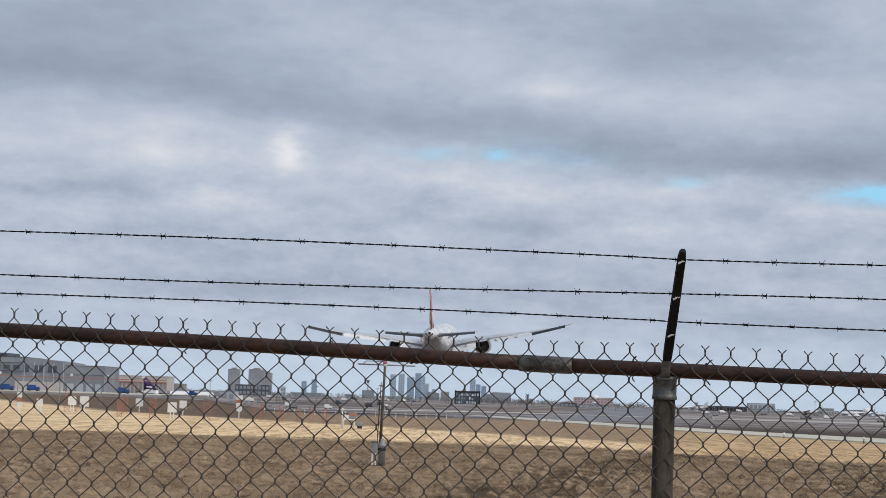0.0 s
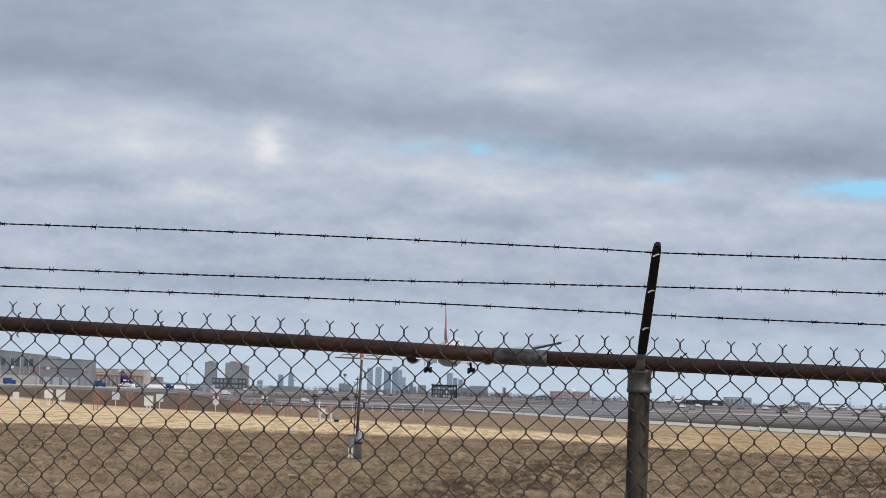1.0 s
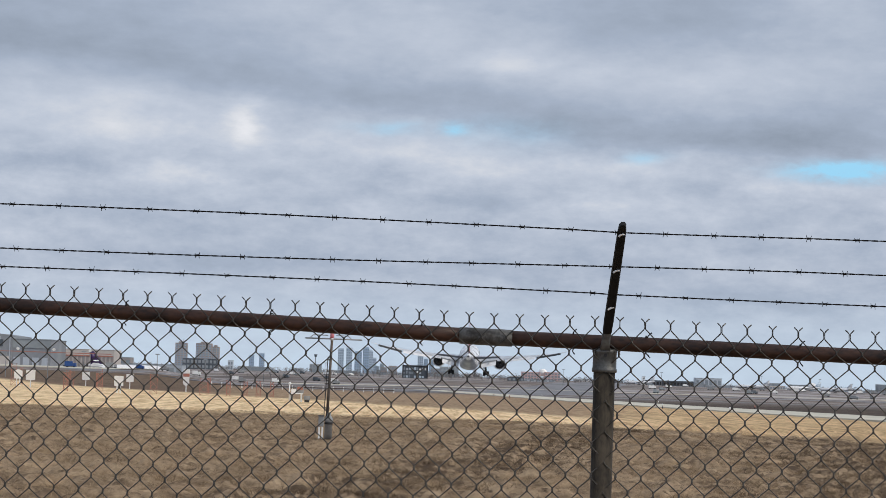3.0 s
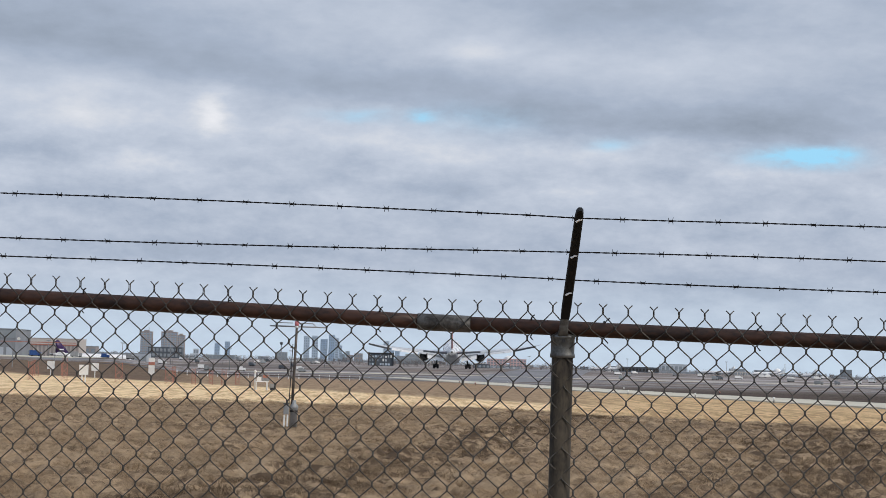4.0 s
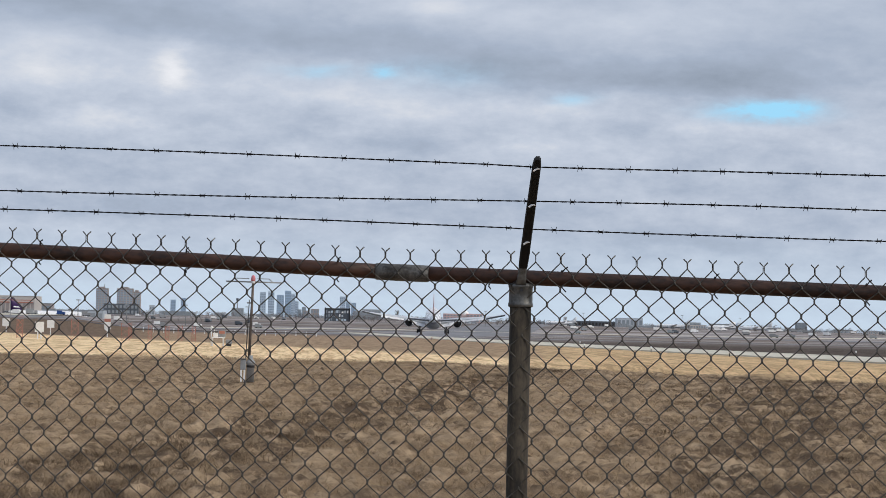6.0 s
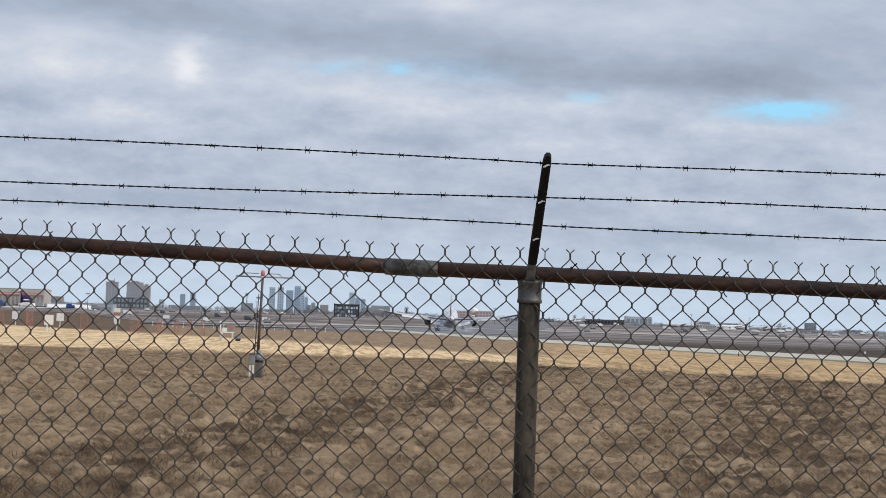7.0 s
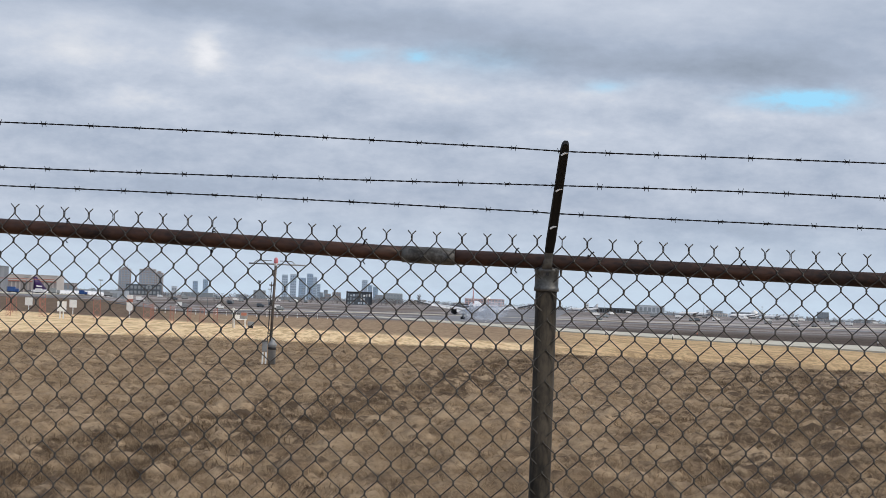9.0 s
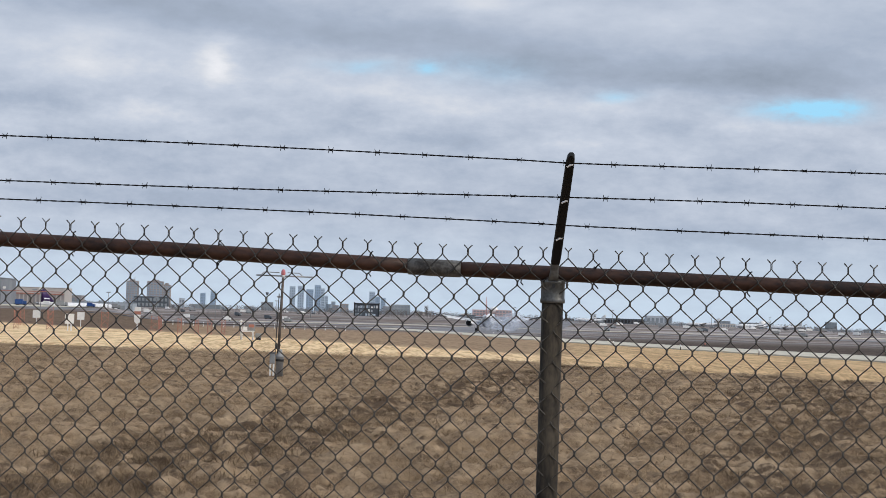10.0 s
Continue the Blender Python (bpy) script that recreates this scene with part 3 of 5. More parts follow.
def build_fence():
    f = thing("chain_link_fence", FENCE, "rusty-railed galvanised chain-link fence topped with barbed wire", "fence")
    rail = lambda ps, r: loft(BM(), [[Vector((s, r * math.cos(a), z + r * math.sin(a))) for a in [2 * math.pi * i / 20 for i in range(20)]] for s, z in ps])
    part("top_rail", rail([(s, rail_z(s)) for s in np.linspace(-3.05, -0.33, 12)], 0.0212), RUST, f, "rust-brown steel pipe rail")
    part("top_rail", rail([(s, rail_z(s)) for s in np.linspace(-0.33, 3.05, 12)], 0.0212), RUST, f, "rust-brown steel pipe rail")
    sl = [(-0.412, 0.0219), (-0.4115, 0.0236), (-0.345, 0.0240), (-0.29, 0.0240), (-0.262, 0.0236), (-0.2615, 0.0219)]
    part("rail_sleeve", loft(BM(), [[Vector((s, r * math.cos(a), rail_z(s) + r * math.sin(a))) for a in [2 * math.pi * i / 20 for i in range(20)]] for s, r in sl]), SLEEVE, f, "grey galvanised sleeve joining two rails")
    # fabric
    meshes = {m: mesh_wire(m) for m in (False, True)}
    w = CELL / 2
    base = 0.0410 - w
    k0, k1 = int(-3.0 / w), int(3.0 / w)
    for k in range(k0, k1):
        s = base + k * w * (0.9935 if k < 0 else 0.9975) - (0.002 if k > 0 else 0.0)
        mirror = k % 2 != 0
        joint = s + (w if not mirror else 0.0)
        ob = new("mesh_wire", meshes[mirror])
        ob.parent = f
        sk = random.uniform(-0.0008, 0.0008)
        m = Matrix.Translation((s, -0.0275, rail_z(joint) + float(np.interp(joint, (-0.9, -0.3, 0.0, 0.55), (0.0350, 0.0375, 0.0435, 0.0405)))))
        ob.matrix_basis = m @ Matrix.Translation((sk, 0, 0))
    # ties round the rail
    bm = BM()
    ring = [Vector((0.012, -0.030, 0.034)), Vector((0.005, -0.030, 0.029))] + [Vector((0, 0.0258 * math.cos(a), 0.0248 * math.sin(a))) for a in [2.2 - i * 0.45 for i in range(10)]] + [Vector((0.002, -0.030, -0.030)), Vector((0.008, -0.031, -0.037))]
    for a, b in zip(ring, ring[1:]):
        tube(bm, a, b, 0.0018, 5)
    tie = mesh_of("tie_wire", bm, BARB)
    for s in (-2.64, -2.22, -1.79, -1.37, -0.95, -0.52, -0.09, 0.115, 0.545, 0.97, 1.4, 1.83, 2.3):
        o = new("tie_wire", tie)
        o.parent = f
        o.matrix_basis = pose(s, 0, rail_z(s), 0, 0, random.uniform(-8, 8))
    # posts with cap and arm
    for s in (-3.0, 0.0, 3.0):
        z = rail_z(s)
        prof = [(0.0302, 0.02), (0.0302, z - 0.075)]
        part("post", loft(BM(), [[Vector((s + r * math.cos(a), r * math.sin(a), h)) for a in [2 * math.pi * i / 24 for i in range(24)]] for r, h in prof]), POST, f, "weathered grey-brown steel post")
        prof = [(0.0318, z - 0.084), (0.0352, z - 0.083), (0.0352, z - 0.074), (0.0336, z - 0.072), (0.0334, z - 0.030), (0.0354, z - 0.028), (0.0354, z - 0.021), (0.030, z - 0.018), (0.016, z - 0.014)]
        cap = part("post_cap", loft(BM(), [[Vector((s + r * math.cos(a), r * math.sin(a), h)) for a in [2 * math.pi * i / 24 for i in range(24)]] for r, h in prof]), GALV, f, "galvanised cast cap")
        bm = BM()
        tube(bm, (s + 0.002, -0.0325, z - 0.036), (s + 0.002, -0.0385, z - 0.036), 0.0052, 6)
        part("bolt", bm, DARK, cap)
        bm = BM()
        neck = [(0.0, -0.028, -0.022, 0.0150), (0.002, -0.034, 0.000, 0.0125), (0.004, -0.040, 0.022, 0.0120), (0.006, -0.046, 0.036, 0.0125)]
        loft(bm, [[Vector((s + x + dx * r, y + dy * 0.008, z + h)) for dx, dy in ((-1, -0.6), (-0.6, -1), (0.6, -1), (1, -0.6), (1, 1), (-1, 1))] for x, y, h, r in neck])
        part("arm_socket", bm, GALV, f, "grey cast socket of the arm")
        bm = BM()
        a, b = Vector((s + 0.005, -0.044, z + 0.030)), Vector((s + 0.040, -0.310, z + 0.318))
        across = Vector((1, 0, 0))
        up = (b - a).normalized().cross(across).normalized()
        rings = []
        for t, r in ((0, 0.0125), (0.1, 0.0135), (0.5, 0.0128), (0.93, 0.0118), (0.98, 0.0095), (1.0, 0.0045)):
            c = a.lerp(b, t)
            rings.append([c + across * (dx * r) + up * dy for dx, dy in ((-1, -0.004), (-0.8, -0.009), (0.8, -0.009), (1, -0.004), (1, 0.006), (-1, 0.006))])
        loft(bm, rings, smooth=False)
        arm = part("arm", bm, ARM, f, "black pressed-steel arm leaning outward")
        for t in (0.925, 0.60, 0.255):
            c = a.lerp(b, t) + Vector((0, -0.004, -0.0105))
            bm = BM()
            tube(bm, c + Vector((-0.0085, 0, -0.0035)), c + Vector((0.001, -0.002, 0.0025)), 0.0028, 6)
            tube(bm, c + Vector((0.0, -0.002, 0.0025)), c + Vector((0.0085, 0, 0.0035)), 0.0026, 6)
            part("wire_clip", bm, CLIP, arm, "bright bent metal clip")
    barbed_wire([(-3.0, 2.160), (-1.8468, 2.1433), (-0.9987, 2.1312), (-0.1015, 2.1180), (0.0337, 2.1138), (0.5415, 2.113), (3.0, 2.085)], -0.29, -0.9987, 0.1282, f)
    barbed_wire([(-3.0, 2.029), (-1.8711, 2.0261), (-1.011, 2.0245), (-0.1176, 2.0216), (0.5294, 2.0195), (3.0, 2.0)], -0.19, -1.011, 0.1276, f)
    barbed_wire([(-3.0, 1.998), (-1.8989, 1.9805), (-1.0686, 1.9675), (-0.0393, 1.9546), (0.0124, 1.9525), (0.6022, 1.9461), (3.0, 1.91)], -0.09, -1.0686, 0.1287, f)


build_fence()


# ---- grass ----
def tussocks(name, spots, mat, label, reach, tall, wide, blades, seed, spread=0.11):
    """Mops of dry grass: fine blades that rise from a crown, arch over and droop, joined as one."""
    rng = np.random.default_rng(seed)
    xy = np.repeat(np.array([(x, y, land(x, y) - 0.02 + relief(x, y), size) for x, y, size in spots]), blades, axis=0)
    k = len(xy)
    size = xy[:, 3]
    a = np.repeat(rng.uniform(0, 6.28, len(spots)), blades) + rng.normal(0, 1.3, k)
    h, out = tall * size * rng.uniform(0.4, 1.2, k), reach * size * rng.uniform(0.4, 1.25, k)
    w = wide * rng.uniform(0.7, 1.4, k) * (0.5 + xy[:, 1] / 45)
    c, s = np.cos(a), np.sin(a)
    base = xy[:, :2] + rng.normal(0, spread, (k, 2)) * size[:, None]
    tip = rng.uniform(0.35, 0.85, k)
    v = np.zeros((k, 5, 3))
    for n, (u, z, side) in enumerate(((0, 0, -1), (0, 0, 1), (0.42, 1, 0.9), (0.42, 1, -0.9), (1.0, 0, 0))):
        v[:, n, 0] = base[:, 0] + c * out * u - s * w / 2 * side
        v[:, n, 1] = base[:, 1] + s * out * u + c * w / 2 * side
        v[:, n, 2] = xy[:, 2] + h * (tip if n == 4 else z)
    b = np.arange(k)[:, None] * 5
    quads, tris = (b + (0, 1, 2, 3)), (b + (3, 2, 4))
    me = bpy.data.meshes.new(name)
    me.vertices.add(k * 5)
    me.vertices.foreach_set("co", v.ravel())
    me.loops.add(k * 7)
    me.loops.foreach_set("vertex_index", np.concatenate([quads, tris], axis=1).ravel().astype(np.int32))
    me.polygons.add(k * 2)
    me.polygons.foreach_set("loop_start", (np.arange(k)[:, None] * 7 + (0, 4)).ravel().astype(np.int32))
    me.update(calc_edges=True)
    me.materials.append(mat)
    return tagged(new(name, me), label, "grass", kind="stuff")


def build_grass():
    rng = random.Random(4)
    pale, brown, weeds = [], [], []
    while len(pale) < 10500:
        y = 15 + 84 * rng.random() ** 1.5
        x = rng.uniform(-1, 1) * (0.27 * y + 1.5)
        if y < uncut_edge(x) + rng.uniform(-6, 2):
            pale.append((x, y, rng.uniform(0.65, 1.25) * (1 + y / 200)))
    while len(brown) < 3000:
        y = 15 + 82 * rng.random() ** 1.5
        x = rng.uniform(-1, 1) * (0.27 * y + 1.5)
        if y < uncut_edge(x) - 2 and noise.noise((x * 0.8, y * 0.45, 9)) + 0.5 * noise.noise((x * 0.25, y * 0.16, 5)) > 0.05 + 0.18 * rng.random():
            brown.append((x, y, rng.uniform(0.7, 1.35)))
    while len(weeds) < 1900:
        y = 15 + 70 * rng.random() ** 1.3
        x = rng.uniform(-1, 1) * (0.27 * y + 1.5)
        clump = noise.noise((x * 0.9, y * 0.5, 21)) + 0.5 * noise.noise((x * 1.9, y * 1.2, 2))
        belt = 0.66 * math.exp(-((y - 34.2 - 5.5 * x) / 6.5) ** 2) + 0.42 * math.exp(-((x / y - 0.20) / 0.05) ** 2)
        crease = 0.9 * (0.25 - abs(noise.noise((x * 1.3, y * 0.9, 3))))
        if y < uncut_edge(x) - 3 and 0.7 * clump + belt + crease > 0.40 + 0.2 * rng.random():
            weeds.append((x, y, rng.uniform(0.6, 1.35)))
    tussocks("rough_grass", pale, GRASS, "matted pale tan uncut grass", 0.19, 0.042, 0.0055, 42, 1, 0.26)
    tussocks("brown_grass", brown, BROWN_GRASS, "tussocks of darker brown dry grass", 0.18, 0.040, 0.0055, 34, 2, 0.18)
    tussocks("dead_weeds", weeds, WEED, "dark brown dead weeds among dry matted grass", 0.14, 0.055, 0.0055, 44, 3, 0.15)


build_grass()


# ---- airfield equipment ----
def light_mast():
    x, y = -1.42, 57.0
    t = thing("light_mast", pose(x, y, land(x, y), 0, 0.4, 0), "slender brown steel mast with a red lamp and crossbar", "light mast")
    part("pole", tube(BM(), (0, 0, 0.2), (0.05, 0, 2.5), 0.038, 10, 0.032), MAST, t)
    part("conduit", tube(BM(), (-0.075, -0.01, 0.5), (-0.03, -0.01, 2.05), 0.012, 6), DARK, t)
    for z in (0.75, 1.35, 1.95):
        part("bracket", block(BM(), -0.09, 0.06, -0.03, 0.03, z, z + 0.03), MAST, t)
    bm = BM()
    tube(bm, (-0.62, 0, 2.49), (0.80, 0, 2.49), 0.018, 8)
    part("crossbar", bm, GREY_PAINT, t)
    for a, b, c in (((-0.50, 0, 2.50), (-0.42, 0, 2.575), (-0.05, 0, 2.575)), ((0.53, 0, 2.50), (0.45, 0, 2.575), (0.15, 0, 2.575))):
        part("handrail", tube(tube(BM(), a, b, 0.012, 6), b, c, 0.012, 6), GREY_PAINT, t)
    bm = BM()
    prof = [(0.045, 2.51), (0.055, 2.53), (0.055, 2.58), (0.048, 2.62), (0.03, 2.65), (0.01, 2.66)]
    loft(bm, [[Vector((0.05 + r * math.cos(a), r * math.sin(a), z)) for a in [2 * math.pi * i / 14 for i in range(14)]] for r, z in prof])
    part("lamp", bm, RED, t, "red obstruction lamp")
    part("lamp_collar", tube(BM(), (0.05, 0, 2.45), (0.05, 0, 2.51), 0.042, 10), WHITE, t)
    box = part("control_box", block(BM(), -0.20, -0.07, -0.10, 0.08, 0.30, 0.56, 0.012), GREY_PAINT, t, "grey metal control box")
    part("box_lid", block(BM(), -0.215, -0.055, -0.115, 0.095, 0.555, 0.58, 0.006), GALV, box)
    bm = BM()
    prof = [(0.095, 0.0), (0.095, 0.44), (0.115, 0.46), (0.115, 0.50), (0.06, 0.57), (0.05, 0.66)]
    loft(bm, [[Vector((0.05 + r * math.cos(a), r * math.sin(a), z)) for a in [2 * math.pi * i / 14 for i in range(14)]] for r, z in prof])
    part("base", bm, GREY_PAINT, t, "grey steel base drum")
    part("clamp_band", tube(BM(), (0.05, 0, 0.36), (0.05, 0, 0.42), 0.102, 14), DARK, t)
    for px in (-0.175, -0.095):
        part("leg", block(BM(), px - 0.02, px + 0.02, -0.10, -0.06, 0.0, 0.29), WHITE, t)


light_mast()


def board(x, y, w, h, leg, legs, peak=False, red=False, foot=False):
    t = thing("marker_board", pose(x, y, land(x, y), 0, 0, random.uniform(-6, 6)), "white marker board on short white posts in dry grass" if not red else "white marker board with a red top on a white post", "marker board", "white marker boards")
    for lx in ([0.0] if legs == 1 else [-w * 0.18, w * 0.18]):
        part("leg", block(BM(), lx - 0.045, lx + 0.045, -0.045, 0.045, 0, leg + 0.05), WHITE, t)
    bm = BM()
    z0, z1 = leg, leg + h
    if peak:
        ring = [(-w / 2, z0), (w / 2, z0), (w / 2, z1 - 0.12), (0.1, z1 + 0.06), (-0.1, z1 + 0.06), (-w / 2, z1 - 0.12)]
    elif foot:
        ring = [(0, z0 - 0.12), (w / 2, z0 + 0.12), (w / 2, z1), (-w / 2, z1), (-w / 2, z0 + 0.12)]
    else:
        ring = [(-w / 2, z0), (w / 2, z0), (w / 2, z1), (-w / 2, z1)]
    loft(bm, [[Vector((px, dy, pz)) for px, pz in ring] for dy in (-0.09, -0.05)], smooth=False)
    part("panel", bm, WHITE, t)
    part("panel_rim", block(BM(), -w / 2 - 0.015, w / 2 + 0.015, -0.05, -0.015, z1 - 0.05, z1 - 0.01), GREY_PAINT, t)
    if red:
        part("red_band", block(BM(), -w / 2, w / 2, -0.09, -0.04, z1 + 0.02, z1 + 0.32), ORANGE, t, "faded red band")
        part("lamp_box", block(BM(), -w / 2, w / 2, -0.1, 0.05, z1 + 0.33, z1 + 0.75, 0.02), WHITE, t)


for args in ((-20.0, 230, 0.62, 0.85, 0.65, 1, False, True, True), (-20.46, 176, 0.70, 0.78, 0.55, 2), (-37.9, 290, 0.95, 1.0, 0.75, 1), (-33.1, 214, 0.88, 0.95, 0.7, 1),
             (-38.1, 238, 0.86, 0.9, 0.75, 2, True), (-33.8, 194, 0.55, 0.62, 0.68, 2), (-28.1, 252, 0.80, 0.85, 0.75, 1), (-31.5, 172, 0.35, 0.45, 0.55, 1, False, True, True)):
    board(*args)


def lattice_post(x, y, h, w):
    t = thing("lattice_post", pose(x, y, land(x, y), 0, 0, random.uniform(-20, 20)), "slim orange lattice post standing in mown grass", "lattice post", "orange lattice posts")
    for sx in (-1, 1):
        part("upright", tube(BM(), (sx * w / 2, 0, 0), (sx * w / 2, 0, h), 0.022, 6), ORANGE, t)
    bm, n = BM(), max(3, int(h / w))
    for i in range(n):
        z0, z1 = h * i / n, h * (i + 1) / n
        tube(bm, (-w / 2, 0, z0), (w / 2, 0, z1), 0.014, 5)
        tube(bm, (w / 2, 0, z0), (-w / 2, 0, z1), 0.014, 5)
    part("lattice", bm, ORANGE, t)
    part("lamp_plate", block(BM(), -w * 0.6, w * 0.6, -0.05, 0.05, h, h + 0.05), GREY_PAINT, t)


for x, y, h, w in ((-25.5, 183, 1.5, 0.34), (-23.2, 186, 1.55, 0.5), (-18.6, 184, 1.6, 0.55), (-14.7, 186, 1.4, 0.7), (-12.6, 184, 1.3, 0.3), (-11.4, 187, 1.25, 0.3), (-10.3, 186, 1.3, 0.35), (-9.3, 188, 1.25, 0.3),
                   (-40.5, 255, 2.0, 0.3), (-36.3, 262, 1.9, 0.45), (-33.5, 245, 1.8, 0.4), (-29.9, 240, 2.0, 0.5), (-16.5, 214, 1.5, 0.3), (-38.9, 240, 2.3, 0.55)):
    lattice_post(x, y, h, w)


def light_bar(x0, x1, y, z, lamps):
    """A long orange beam on thin posts, with white lamps along it."""
    g = land(x0, y)
    t = thing("approach_light_bar", pose(0, y, 0), "long thin orange approach-light beam on slender posts", "approach lights", "approach light beams")
    part("beam", block(BM(), x0, x1, -0.05, 0.05, z - 0.06, z + 0.06), ORANGE, t)
    n = 6
    for i in range(n):
        x = x0 + (x1 - x0) * (i + 0.5) / n
        part("post", tube(BM(), (x, 0, g - 0.1), (x, 0, z - 0.06), 0.07, 6), GREY_PAINT, t)
    for i in range(lamps):
        x = x0 + (x1 - x0) * (i + 0.4) / lamps
        lamp = part("lamp", tube(BM(), (x, -0.12, z + 0.5), (x, 0.3, z + 0.5), 0.26, 10), WHITE, t, "white round lamp")
        part("stem", tube(BM(), (x, 0, z + 0.05), (x, 0, z + 0.4), 0.04, 6), GREY_PAINT, lamp)


light_bar(-92, -48, 400, 3.15, 7)


def equipment_frame():
    x, y = -5.75, 148
    t = thing("navigation_equipment", pose(x, y, land(x, y), 0, 0, 8) @ Matrix.Scale(0.86, 4), "white and orange navigation equipment on a low steel frame", "equipment")
    for px in (-0.42, 0.42):
        for py in (-0.3, 0.3):
            part("leg", tube(BM(), (px, py, 0), (px * 0.96, py, 0.62), 0.035, 6), WHITE, t)
    part("frame", block(BM(), -0.5, 0.5, -0.35, 0.35, 0.6, 0.68, 0.015), WHITE, t)
    part("cabinet", block(BM(), 0.02, 0.55, -0.28, 0.28, 0.69, 1.22, 0.02), GREY_PAINT, t, "grey cabinet")
    part("orange_panel", block(BM(), 0.06, 0.46, -0.335, -0.30, 0.94, 1.16), ORANGE, t, "orange front panel")
    part("lamp_post", tube(BM(), (-0.5, -0.1, 0.0), (-0.52, -0.1, 1.35), 0.05, 8), WHITE, t)
    part("lamp_head", tube(BM(), (-0.58, -0.1, 1.3), (-0.44, -0.1, 1.46), 0.10, 10), WHITE, t, "white round lamp head")
    part("panel", block(BM(), -0.40, -0.05, -0.32, -0.26, 0.70, 0.98), WHITE, t)
    part("junction_box", block(BM(), 0.62, 1.05, -0.2, 0.2, 0.18, 0.50, 0.015), GREY_PAINT, t, "low grey junction box")
    part("box_base", block(BM(), 0.66, 1.01, -0.16, 0.16, 0.0, 0.18), DARK, t)


equipment_frame()


def barrier():
    y = 395.0
    t = thing("post_and_rail_barrier", Matrix(), "low pale post-and-rail barrier across the field", "barrier")
    for x in np.arange(-30, 2, 1.75):
        part("post", block(BM(), x - 0.07, x + 0.07, y - 0.07, y + 0.07, land(x, y), land(x, y) + 0.8), WHITE, t)
    part("rail", block(BM(), -30.5, 1.5, y - 0.16, y - 0.10, land(0, y) + 0.42, land(0, y) + 0.58), MAST, t, "weathered rail")


barrier()


def edge_light(x, y, mat):
    t = thing("edge_light", pose(x, y, land(x, y) + 0.1) @ Matrix.Scale(0.6, 4), "small taxiway edge light on a short stem", "edge light", "taxiway edge lights")
    part("stem", tube(BM(), (0, 0, -0.12), (0, 0, 0.3), 0.05, 8), DARK, t)
    part("lens", tube(BM(), (0, 0, 0.3), (0, 0, 0.62), 0.16, 10, 0.09), mat, t)


for x, y, c in ((27, 178, WHITE), (25, 205, WHITE), (45, 185, WHITE), (39, 240, ORANGE), (36, 300, WHITE), (18, 330, ORANGE), (15, 420, WHITE), (33, 480, WHITE), (-6, 500, ORANGE), (4, 505, WHITE), (28, 150, WHITE), (20, 420, ORANGE), (-18, 540, WHITE)):
    edge_light(x, y, c)


# ---- aircraft ----
def circle(y, z, r, n=20, flat=1.0):
    return [Vector((r * math.cos(2 * math.pi * i / n), y, z + flat * r * math.sin(2 * math.pi * i / n))) for i in range(n)]


def airfoil(le, chord, thick, x, z):
    """A wing section in the plane of x: from the leading edge at y = le back by chord."""
    up = ((0, 0), (0.03, 0.35), (0.15, 0.52), (0.35, 0.56), (0.65, 0.36), (1.0, 0.03))
    low = ((1.0, -0.03), (0.65, -0.25), (0.35, -0.44), (0.15, -0.40), (0.03, -0.25))
    return [Vector((x, le - c * chord, z + t * thick)) for c, t in up + low]


def wing_mesh(sections):
    return loft(BM(), [airfoil(*s) for s in sections])


def flap_mesh(x0, x1, y0, y1, z0, z1, chord, drop):
    """A lowered flap behind a trailing edge that runs from (x0, y0, z0) to (x1, y1, z1)."""
    rings = []
    for x, y, z in ((x0, y0, z0), (x1, y1, z1)):
        c, s = math.cos(radians(drop)) * chord, math.sin(radians(drop)) * chord
        rings.append([Vector((x, y, z + 0.16)), Vector((x, y - c * 0.5, z - s * 0.42 + 0.12)), Vector((x, y - c, z - s)), Vector((x, y - c * 0.5, z - s * 0.58 - 0.1)), Vector((x, y, z - 0.18))])
    return loft(BM(), rings, smooth=False)


